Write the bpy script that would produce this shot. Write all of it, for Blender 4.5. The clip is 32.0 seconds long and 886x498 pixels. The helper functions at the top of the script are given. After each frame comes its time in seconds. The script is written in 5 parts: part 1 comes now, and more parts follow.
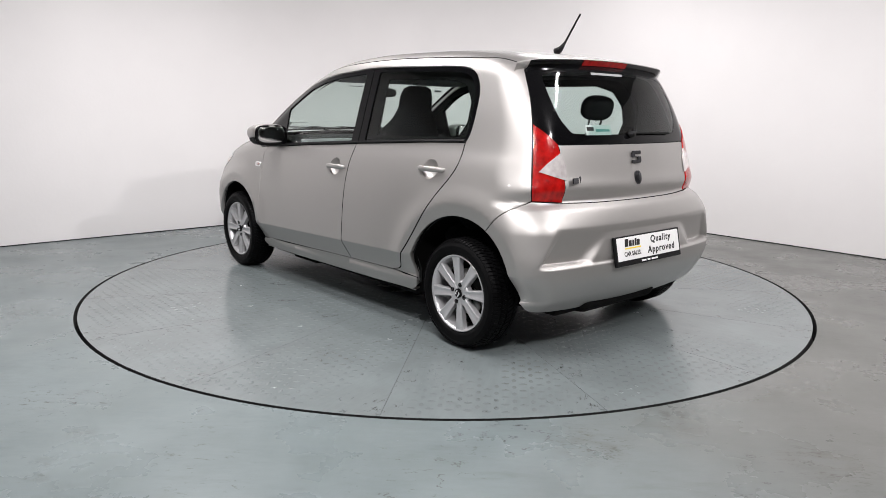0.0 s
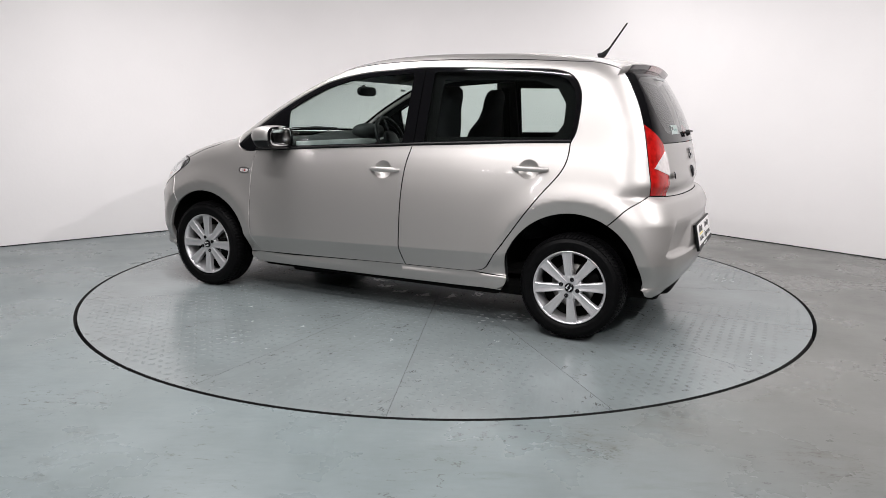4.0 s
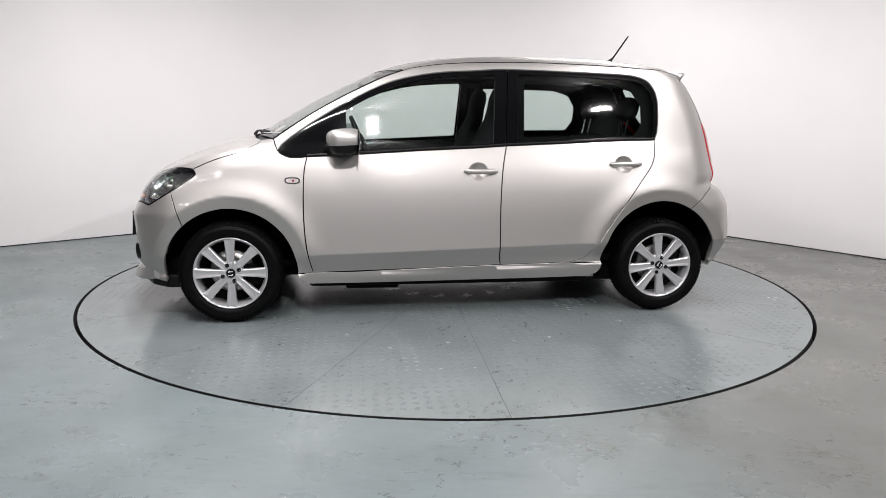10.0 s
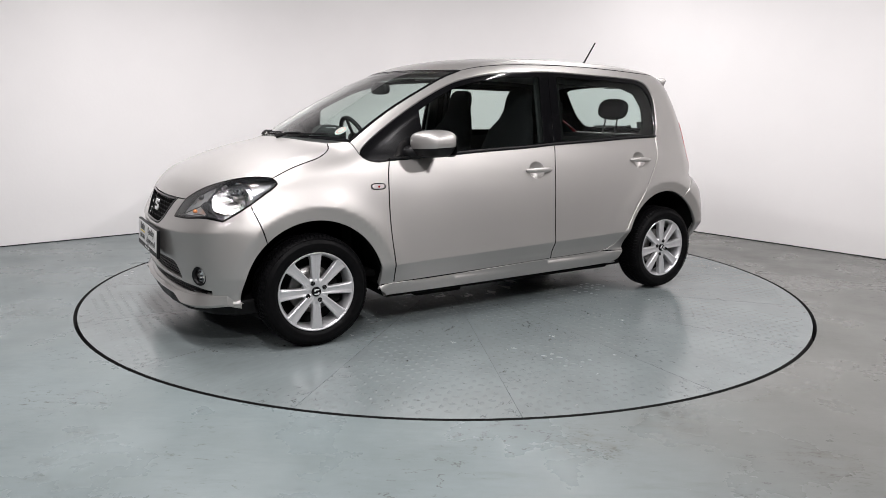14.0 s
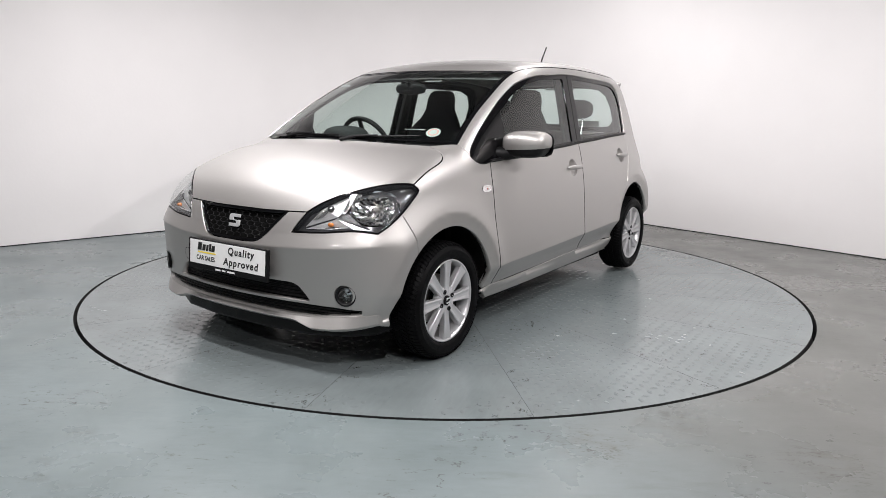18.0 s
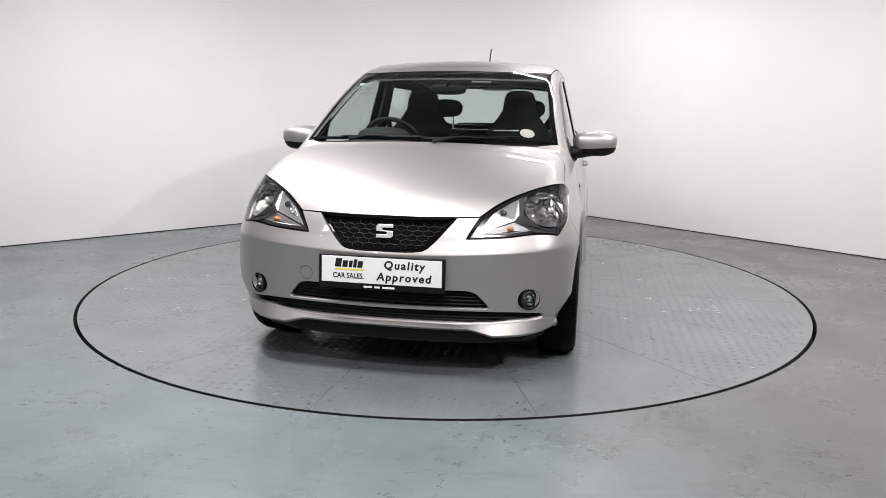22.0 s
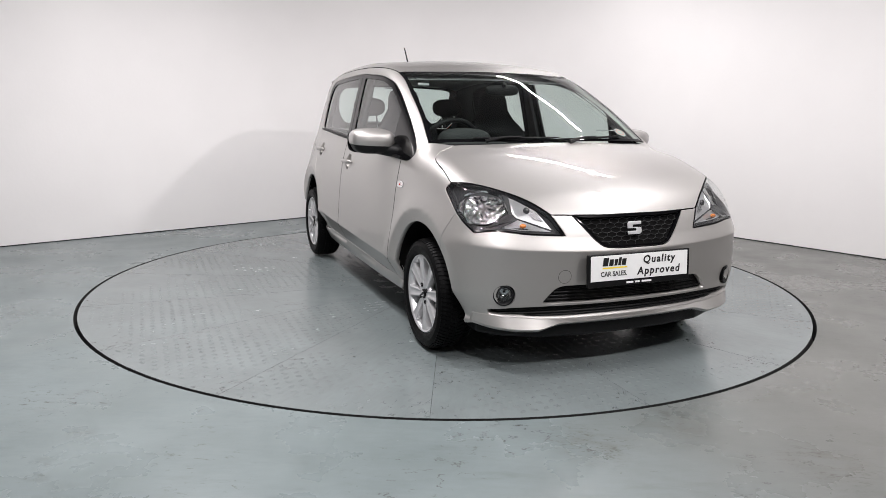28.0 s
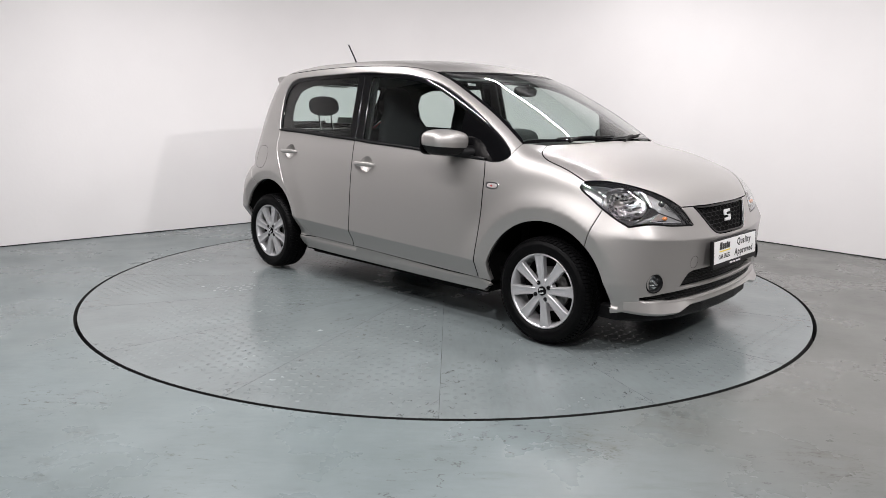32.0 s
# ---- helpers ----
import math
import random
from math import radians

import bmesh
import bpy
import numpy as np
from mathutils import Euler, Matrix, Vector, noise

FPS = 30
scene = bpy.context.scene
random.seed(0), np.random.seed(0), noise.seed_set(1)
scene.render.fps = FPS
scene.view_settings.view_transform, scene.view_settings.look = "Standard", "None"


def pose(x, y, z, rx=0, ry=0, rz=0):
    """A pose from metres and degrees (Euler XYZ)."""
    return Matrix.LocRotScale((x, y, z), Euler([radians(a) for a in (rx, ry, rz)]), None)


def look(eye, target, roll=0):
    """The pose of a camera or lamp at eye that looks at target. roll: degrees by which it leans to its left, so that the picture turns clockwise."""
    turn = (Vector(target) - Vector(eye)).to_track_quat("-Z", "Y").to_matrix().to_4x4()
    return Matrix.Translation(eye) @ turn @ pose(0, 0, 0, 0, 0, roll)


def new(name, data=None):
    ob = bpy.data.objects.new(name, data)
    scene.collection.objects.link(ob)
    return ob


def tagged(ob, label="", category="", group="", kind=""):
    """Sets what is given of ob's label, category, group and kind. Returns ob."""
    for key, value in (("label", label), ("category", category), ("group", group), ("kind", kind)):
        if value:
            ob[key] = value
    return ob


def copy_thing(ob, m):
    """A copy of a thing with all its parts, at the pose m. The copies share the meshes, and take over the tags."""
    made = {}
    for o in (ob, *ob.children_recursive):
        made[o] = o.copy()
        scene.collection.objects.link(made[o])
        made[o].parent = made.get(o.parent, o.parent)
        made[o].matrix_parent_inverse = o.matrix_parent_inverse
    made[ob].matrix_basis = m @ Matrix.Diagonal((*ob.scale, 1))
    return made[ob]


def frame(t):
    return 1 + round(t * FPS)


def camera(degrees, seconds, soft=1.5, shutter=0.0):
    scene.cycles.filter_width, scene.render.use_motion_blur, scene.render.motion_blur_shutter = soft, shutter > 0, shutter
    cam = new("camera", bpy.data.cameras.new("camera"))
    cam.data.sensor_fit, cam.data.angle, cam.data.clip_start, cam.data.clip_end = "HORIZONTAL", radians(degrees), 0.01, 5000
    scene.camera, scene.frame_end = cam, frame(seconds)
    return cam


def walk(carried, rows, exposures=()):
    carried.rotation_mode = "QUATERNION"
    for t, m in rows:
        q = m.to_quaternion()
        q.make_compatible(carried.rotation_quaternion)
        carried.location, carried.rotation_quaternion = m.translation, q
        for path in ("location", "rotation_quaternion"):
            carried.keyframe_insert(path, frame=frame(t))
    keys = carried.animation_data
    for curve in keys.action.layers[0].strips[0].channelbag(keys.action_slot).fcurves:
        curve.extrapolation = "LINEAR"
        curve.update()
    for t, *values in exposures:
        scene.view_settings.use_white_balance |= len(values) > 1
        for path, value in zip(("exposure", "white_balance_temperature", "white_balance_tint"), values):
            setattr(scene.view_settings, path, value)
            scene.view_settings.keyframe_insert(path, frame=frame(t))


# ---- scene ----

from mathutils import noise
from mathutils.geometry import delaunay_2d_cdt

# ---- camera: it stands still, a little under the car's roof line ----
cam = camera(64.3, 32.0, 0.7)
EYE = Vector((0.0, -4.734, 1.126))
YAW, PITCH = radians(-0.1955), radians(-10.921)
AIM = EYE + Vector((math.sin(YAW) * math.cos(PITCH), math.cos(YAW) * math.cos(PITCH), math.sin(PITCH)))
walk(cam, [(0, look(EYE, AIM, 0.74)), (32, look(EYE, AIM, 0.74))])

# ---- the turntable's angle over time: seconds, heading of the car in degrees ----
TURN = [(0, 130.70), (6, 165.25), (9, 182.55), (13, 206.01), (19, 241.40), (23, 264.24), (28, 293.03), (32, 316.38)]
CAR_X, CAR_Y = 0.080, 0.117          # where the car stands on the turntable
RING = 2.258                         # the turntable's radius

# ---- world and lamps ----
world = bpy.data.worlds.new("world")
scene.world = world
world.use_nodes = True
world.node_tree.nodes["Background"].inputs[0].default_value = (0.9, 0.95, 1.0, 1)
world.node_tree.nodes["Background"].inputs[1].default_value = 0.02
CEIL = 3.15
scene.view_settings.exposure = 0.235


def area_lamp(name, m, length, width, watts, color=(1.0, 0.963, 0.975)):
    lamp = bpy.data.lights.new(name, "AREA")
    lamp.shape, lamp.size, lamp.size_y, lamp.energy, lamp.color = "RECTANGLE", length, width, watts, color
    ob = new(name, lamp)
    ob.matrix_world = m
    return ob


# tubes under the ceiling: centre, heading, length; floods: place, aim. The last three tubes are unseen fill lamps,
# added to even out the brightness
TUBES_AND_FILL = [(1.30, 1.25, -40, 1.55, 31), (-1.55, -0.45, -62, 1.9, 62), (-1.0, -2.5, -45, 1.5, 66), (2.3, -1.2, -49, 1.5, 46), (-2.9, -5.0, -45, 1.8, 46), (1.2, -6.8, 40, 1.8, 26)]
FLOODS = [((2.9, -3.4, 2.9), (-0.6, 1.2, 0.6), 66), ((0.2, -4.5, 2.95), (0.10, 4.3, 2.8), 68)]
for tx, ty, tr, tl, tw in TUBES_AND_FILL:
    area_lamp("tube_or_fill_light", pose(tx, ty, CEIL - 0.16, 0, 0, tr), tl, 0.05, tw)
# extra lamp by the first tube, added to brighten the wall's upper corner
area_lamp("tube_or_fill_light", look((0.75, 1.75, CEIL - 0.12), (0.35, 4.0, 2.0)), 1.5, 0.05, 14)
for eye_, aim_, watts_ in FLOODS:
    area_lamp("flood_light", look(eye_, aim_), 0.14, 0.055, watts_)

# ---- materials ----
def mat(name, color, rough=0.5, metal=0.0, spread=0.0, scale=8.0, bump=0.0, bscale=60.0, coat=0.0, detail=4.0, rspread=0.0, spec=0.5):
    m = bpy.data.materials.new(name)
    m.use_nodes = True
    nt = m.node_tree
    b = nt.nodes["Principled BSDF"]
    b.inputs["Base Color"].default_value = (*color, 1)
    b.inputs["Roughness"].default_value = rough
    b.inputs["Metallic"].default_value = metal
    b.inputs["Specular IOR Level"].default_value = spec
    b.inputs["Coat Weight"].default_value = coat
    b.inputs["Coat Roughness"].default_value = 0.03
    tc = nt.nodes.new("ShaderNodeTexCoord")
    if spread or rspread:
        n = nt.nodes.new("ShaderNodeTexNoise")
        n.inputs["Scale"].default_value, n.inputs["Detail"].default_value = scale, detail
        nt.links.new(tc.outputs["Object"], n.inputs["Vector"])
        if spread:
            r = nt.nodes.new("ShaderNodeValToRGB")
            r.color_ramp.elements[0].position, r.color_ramp.elements[1].position = 0.3, 0.7
            for i, k in ((0, 1 - spread), (1, 1 + spread)):
                r.color_ramp.elements[i].color = (*[min(1, c * k) for c in color], 1)
            nt.links.new(n.outputs["Fac"], r.inputs["Fac"])
            nt.links.new(r.outputs["Color"], b.inputs["Base Color"])
        if rspread:
            mr = nt.nodes.new("ShaderNodeMapRange")
            mr.inputs["From Min"].default_value, mr.inputs["From Max"].default_value = 0.3, 0.7
            mr.inputs["To Min"].default_value, mr.inputs["To Max"].default_value = rough - rspread, rough + rspread
            nt.links.new(n.outputs["Fac"], mr.inputs["Value"])
            nt.links.new(mr.outputs["Result"], b.inputs["Roughness"])
    if bump:
        n2 = nt.nodes.new("ShaderNodeTexNoise")
        n2.inputs["Scale"].default_value, n2.inputs["Detail"].default_value = bscale, 3
        nt.links.new(tc.outputs["Object"], n2.inputs["Vector"])
        bp = nt.nodes.new("ShaderNodeBump")
        bp.inputs["Strength"].default_value, bp.inputs["Distance"].default_value = bump, 0.01
        nt.links.new(n2.outputs["Fac"], bp.inputs["Height"])
        nt.links.new(bp.outputs["Normal"], b.inputs["Normal"])
    return m


def glass_mat(name, tint, gloss=0.02):
    """A thin pane: it lets tinted light through and mirrors by its angle."""
    m = bpy.data.materials.new(name)
    m.use_nodes = True
    nt = m.node_tree
    nt.nodes.clear()
    out, mix = nt.nodes.new("ShaderNodeOutputMaterial"), nt.nodes.new("ShaderNodeMixShader")
    tr, gl, fr = nt.nodes.new("ShaderNodeBsdfTransparent"), nt.nodes.new("ShaderNodeBsdfGlossy"), nt.nodes.new("ShaderNodeLayerWeight")
    tr.inputs["Color"].default_value = (*tint, 1)
    gl.inputs["Color"].default_value, gl.inputs["Roughness"].default_value = (1, 1, 1, 1), gloss
    fr.inputs["Blend"].default_value = 0.5
    pw, ma = nt.nodes.new("ShaderNodeMath"), nt.nodes.new("ShaderNodeMath")
    pw.operation, ma.operation = "POWER", "MULTIPLY_ADD"
    pw.inputs[1].default_value, ma.inputs[1].default_value, ma.inputs[2].default_value = 4.0, 0.9, 0.034
    nt.links.new(fr.outputs["Facing"], pw.inputs[0])
    nt.links.new(pw.outputs[0], ma.inputs[0])
    nt.links.new(ma.outputs[0], mix.inputs[0])
    nt.links.new(tr.outputs[0], mix.inputs[1])
    nt.links.new(gl.outputs[0], mix.inputs[2])
    nt.links.new(mix.outputs[0], out.inputs["Surface"])
    return m


PAINT = mat("silver_paint", (0.440, 0.425, 0.410), 0.47, 0.80, 0.05, 900.0, 0.02, 1500.0, coat=0.7)
GLOSS_BLACK = mat("gloss_black", (0.003, 0.003, 0.0035), 0.08, 0, spec=0.28)
BLACK = mat("black_plastic", (0.005, 0.005, 0.0055), 0.45, 0, 0.2, 30, 0.1, 400, spec=0.2)
DARK = mat("dark_liner", (0.004, 0.004, 0.004), 0.9, 0, 0.3, 20, 0.1, 200, spec=0.1)
RUBBER = mat("tyre_rubber", (0.003, 0.003, 0.0033), 0.48, 0, 0.3, 40, 0.10, 300, rspread=0.1, spec=0.07)
LAMP_SATIN = mat("lamp_satin_silver", (0.62, 0.62, 0.63), 0.28, 0.75, 0.08, 40, 0.12, 90)
LAMP_BLACK = mat("lamp_black_bezel", (0.018, 0.018, 0.020), 0.16, 0, 0.2, 40)
LAMP_CHROME = mat("lamp_chrome", (0.90, 0.90, 0.91), 0.10, 1.0, 0.04, 40, 0.35, 70)
ALLOY = mat("alloy", (0.57, 0.57, 0.58), 0.34, 0.6, 0.04, 30)
STEEL = mat("brake_steel", (0.35, 0.34, 0.33), 0.35, 1.0, 0.15, 20)
BADGE = mat("badge_chrome", (0.86, 0.86, 0.87), 0.30, 0.6, 0.03, 60)
DARK_CHROME = mat("dark_chrome", (0.06, 0.06, 0.065), 0.15, 0.8, 0.1, 50)
CHROME = mat("chrome", (0.85, 0.85, 0.86), 0.08, 1.0, 0.02, 50)
GLASS = glass_mat("window_glass", (0.80, 0.87, 0.845))
TINTED = glass_mat("rear_window_glass", (0.74, 0.82, 0.80))
LENS = glass_mat("lamp_lens", (0.96, 0.97, 0.97))
RED_LENS = mat("red_lens", (0.33, 0.006, 0.005), 0.10, 0, 0.35, 35, 0.12, 120, coat=0.5)
CLEAR_LENS = mat("clear_lens", (0.74, 0.69, 0.68), 0.20, 0.45, 0.16, 35, 0.06, 70, coat=0.8)
AMBER = mat("amber_bulb", (0.60, 0.20, 0.05), 0.25, 0, 0.3, 80, coat=0.5)
CLOTH = mat("seat_cloth", (0.012, 0.0125, 0.0135), 0.9, 0, 0.25, 120, 0.3, 500, spec=0.2)
TRIM = mat("interior_trim", (0.022, 0.0235, 0.0235), 0.7, 0, 0.15, 60, 0.2, 300, spec=0.3)
TRIM_GREY = mat("interior_grey", (0.24, 0.245, 0.25), 0.7, 0, 0.1, 60, 0.1, 300)
LINING = mat("roof_lining", (0.30, 0.30, 0.30), 0.95, 0, 0.1, 80, 0.1, 400)
PLATE_WHITE = mat("plate_white", (0.80, 0.80, 0.79), 0.3, 0, 0.02, 40)
INK = mat("ink_black", (0.01, 0.01, 0.01), 0.4, 0, 0.1, 60)
YELLOW = mat("ink_yellow", (0.85, 0.68, 0.04), 0.4, 0, 0.05, 60)
WHITE_INK = mat("ink_white", (0.8, 0.8, 0.8), 0.4, 0, 0.05, 60)
PALE_INK = mat("ink_pale", (0.50, 0.56, 0.54), 0.5, 0, 0.1, 60)
GREY_INK = mat("ink_grey", (0.28, 0.29, 0.29), 0.5, 0, 0.1, 60)
WALL = mat("white_wall_paint", (0.76, 0.745, 0.74), 0.75, 0, 0.02, 1.5, 0.06, 40)
# unseen back wall: an unlit room is put into its dark colour
WALL_BACK = mat("unseen_wall_dark", (0.20, 0.20, 0.20), 0.8, 0, 0.04, 1.5, 0.06, 40)
CEILING = mat("ceiling_paint", (0.18, 0.18, 0.182), 0.9, 0, 0.03, 2.0)


def floor_mat(name, clean, worn, rough, worn_from, worn_to, dirt, clusters=()):
    """Painted floor: broad worn patches, smudges, and small dark scuffs."""
    m = bpy.data.materials.new(name)
    m.use_nodes = True
    nt = m.node_tree
    b = nt.nodes["Principled BSDF"]
    tc = nt.nodes.new("ShaderNodeTexCoord")

    def noise_tex(scale, detail, stretch=(1, 1, 1), turn=0.0, shift=0.0):
        mp = nt.nodes.new("ShaderNodeMapping")
        mp.inputs["Scale"].default_value, mp.inputs["Rotation"].default_value, mp.inputs["Location"].default_value = stretch, (0, 0, turn), (shift, shift, 0)
        n = nt.nodes.new("ShaderNodeTexNoise")
        n.inputs["Scale"].default_value, n.inputs["Detail"].default_value, n.inputs["Roughness"].default_value = scale, detail, 0.6
        nt.links.new(tc.outputs["Object"], mp.inputs["Vector"])
        nt.links.new(mp.outputs["Vector"], n.inputs["Vector"])
        return n.outputs["Fac"]

    def ramp(fac, a, c):
        r = nt.nodes.new("ShaderNodeMapRange")
        r.interpolation_type = "SMOOTHSTEP"
        r.inputs["From Min"].default_value, r.inputs["From Max"].default_value = a, c
        nt.links.new(fac, r.inputs["Value"])
        return r.outputs["Result"]

    def blend(fac, c0, c1, kind="MIX"):
        x = nt.nodes.new("ShaderNodeMix")
        x.data_type, x.blend_type = "RGBA", kind
        for sock, c in ((x.inputs[6], c0), (x.inputs[7], c1)):
            if isinstance(c, tuple):
                sock.default_value = (*c, 1)
            else:
                nt.links.new(c, sock)
        if isinstance(fac, float):
            x.inputs[0].default_value = fac
        else:
            nt.links.new(fac, x.inputs[0])
        return x.outputs[2]

    def times(a, c):
        x = nt.nodes.new("ShaderNodeMath")
        x.operation = "MULTIPLY"
        for k, v in ((0, a), (1, c)):
            if isinstance(v, float):
                x.inputs[k].default_value = v
            else:
                nt.links.new(v, x.inputs[k])
        return x.outputs[0]

    def ridge(scale, detail, stretch, turn, shift, width):
        """Thin wandering lines, as scratches leave them."""
        x, y = nt.nodes.new("ShaderNodeMath"), nt.nodes.new("ShaderNodeMath")
        x.operation, y.operation = "SUBTRACT", "ABSOLUTE"
        x.inputs[1].default_value = 0.5
        nt.links.new(noise_tex(scale, detail, stretch, turn, shift), x.inputs[0])
        nt.links.new(x.outputs[0], y.inputs[0])
        return ramp(y.outputs[0], width, width * 0.3)

    broad = noise_tex(0.55, 5)
    if worn_from is not None:
        sep = nt.nodes.new("ShaderNodeSeparateXYZ")
        nt.links.new(tc.outputs["Object"], sep.inputs[0])
        add = nt.nodes.new("ShaderNodeMath")
        add.operation = "MULTIPLY_ADD"
        add.inputs[1].default_value = 1.6
        nt.links.new(broad, add.inputs[0])
        nt.links.new(sep.outputs["X"], add.inputs[2])
        worn_fac = ramp(add.outputs[0], worn_from, worn_to)
    else:
        worn_fac = ramp(broad, 0.42, 0.68)
    col = blend(worn_fac, clean, worn)
    mottled = ramp(noise_tex(2.6, 8), 0.25, 0.8)
    col = blend(mottled, col, blend(1.0, col, (0.80, 0.81, 0.80), "MULTIPLY"))
    smear = times(ramp(noise_tex(3.2, 9, (1.0, 3.2, 1.0), 0.5), 0.56, 0.74), dirt * 0.45)
    col = blend(smear, col, blend(1.0, col, (0.50, 0.49, 0.46), "MULTIPLY"))
    for cx, cy, cr, cturn, ck in clusters:
        vm = nt.nodes.new("ShaderNodeVectorMath")
        vm.operation = "DISTANCE"
        vm.inputs[1].default_value = (cx, cy, 0)
        nt.links.new(tc.outputs["Object"], vm.inputs[0])
        near = ramp(vm.outputs["Value"], cr, cr * 0.2)
        marks = times(ridge(7, 4, (1.0, 2.6, 1.0), cturn, cx * 5, 0.020), ramp(noise_tex(24, 3, (1, 1.5, 1), cturn, cy), 0.42, 0.56))
        col = blend(times(times(near, marks), ck), col, (0.045, 0.043, 0.038))
        haze = times(times(near, ramp(noise_tex(9, 6, (1, 2, 1), cturn, cy * 3), 0.4, 0.7)), 0.45 * ck)
        col = blend(haze, col, (0.085, 0.080, 0.068))
    brush = ramp(noise_tex(10, 7, (1.0, 4.5, 1.0), 0.25, 31.0), 0.3, 0.7)
    col = blend(brush, blend(1.0, col, (0.94, 0.94, 0.93), "MULTIPLY"), col)
    scuff = times(times(ridge(5, 5, (1.0, 2.4, 1.0), 0.5, 3.0, 0.014), ramp(noise_tex(22, 3, (1, 1, 1), 0.2, 17.0), 0.50, 0.60)), times(ramp(noise_tex(2.1, 4, (1, 1, 1), 0.0, 7.0), 0.50, 0.60), 0.9))
    col = blend(scuff, col, (0.035, 0.035, 0.033))
    spots = times(ramp(noise_tex(55, 3, (1, 1, 1), 0.0, 11.0), 0.735, 0.75), 0.85)
    col = blend(spots, col, (0.02, 0.02, 0.02))
    chips = times(ramp(noise_tex(60, 3, (1, 1, 1), 0.0, 21.0), 0.75, 0.765), 0.7)
    col = blend(chips, col, (0.50, 0.52, 0.52))
    nt.links.new(col, b.inputs["Base Color"])
    rr = nt.nodes.new("ShaderNodeMapRange")
    rr.inputs["To Min"].default_value, rr.inputs["To Max"].default_value = rough - 0.05, rough + 0.16
    nt.links.new(ramp(noise_tex(1.7, 7, (1, 1, 1), 0, 5.0), 0.3, 0.75), rr.inputs["Value"])
    nt.links.new(rr.outputs["Result"], b.inputs["Roughness"])
    bp = nt.nodes.new("ShaderNodeBump")
    bp.inputs["Strength"].default_value, bp.inputs["Distance"].default_value = 0.10, 0.01
    nt.links.new(noise_tex(9, 6), bp.inputs["Height"])
    nt.links.new(bp.outputs["Normal"], b.inputs["Normal"])
    return m


FLOOR = floor_mat("grey_floor_paint", (0.176, 0.210, 0.216), (0.143, 0.146, 0.138), 0.27, 0.75, 2.4, 0.8, [(0.86, -2.25, 0.20, 0.5, 0.8), (0.52, -2.44, 0.22, 0.9, 0.9), (1.29, -2.58, 0.22, 0.2, 0.9), (0.18, -2.28, 0.05, 0.2, 0.8), (-1.26, -2.74, 0.06, 0.4, 0.7), (-1.28, -2.41, 0.08, 0.1, 0.4), (-0.80, -2.80, 0.08, 0.3, 0.5), (1.43, -1.98, 0.25, 0.3, 0.4)])
DISC = floor_mat("grey_disc_paint", (0.186, 0.213, 0.218), (0.162, 0.180, 0.182), 0.15, None, None, 0.5, [(-0.83, 1.50, 0.12, 1.2, 0.8), (-0.92, 1.43, 0.14, 1.4, 0.9), (0.87, -1.72, 0.13, 0.6, 0.8), (1.02, -1.63, 0.14, 1.0, 0.9), (1.91, -0.64, 0.16, 0.8, 0.8), (-0.98, 1.40, 0.2, 0.3, 0.6), (-1.6, 0.9, 0.25, 0.2, 0.5), (1.75, 1.1, 0.22, 0.9, 0.5)])
GAP = mat("dark_gap", (0.01, 0.01, 0.01), 0.9, 0, 0.2, 20)


# ---- mesh helpers ----
def link(name, verts, faces, material, parent=None, label="", normals=None, smooth=True):
    me = bpy.data.meshes.new(name)
    me.from_pydata([tuple(v) for v in verts], [], [tuple(int(i) for i in f) for f in faces])
    me.materials.append(material)
    if smooth:
        me.shade_smooth()
    me.update()
    if normals is not None:
        me.normals_split_custom_set_from_vertices([tuple(n) for n in normals])
    ob = new(name, me)
    ob.parent = parent
    if label:
        tagged(ob, label)
    return ob


def part(name, bm, material, parent=None, label="", smooth=False):
    me = bpy.data.meshes.new(name)
    bm.to_mesh(me)
    bm.free()
    me.materials.append(material)
    if smooth:
        me.shade_smooth()
    ob = new(name, me)
    ob.parent = parent
    if label:
        tagged(ob, label)
    return ob


def box_bm(sx, sy, sz, m=None, bevel=0.0, seg=2):
    bm = bmesh.new()
    bmesh.ops.create_cube(bm, size=1, matrix=Matrix.Diagonal((sx, sy, sz, 1)))
    if bevel:
        bmesh.ops.bevel(bm, geom=bm.edges[:], offset=bevel, segments=seg, affect="EDGES", profile=0.5)
    if m is not None:
        bmesh.ops.transform(bm, matrix=m, verts=bm.verts)
    return bm


def lathe_bm(profile, seg=48, m=None, closed=False):
    """Turns a profile of (radius, height) about z."""
    bm = bmesh.new()
    rings = [[bm.verts.new((r * math.cos(2 * math.pi * i / seg), r * math.sin(2 * math.pi * i / seg), h)) for i in range(seg)] for r, h in profile]
    pairs = list(zip(rings, rings[1:])) + ([(rings[-1], rings[0])] if closed else [])
    for a, b in pairs:
        for i in range(seg):
            bm.faces.new((a[i], a[(i + 1) % seg], b[(i + 1) % seg], b[i]))
    bmesh.ops.recalc_face_normals(bm, faces=bm.faces)
    if m is not None:
        bmesh.ops.transform(bm, matrix=m, verts=bm.verts)
    return bm


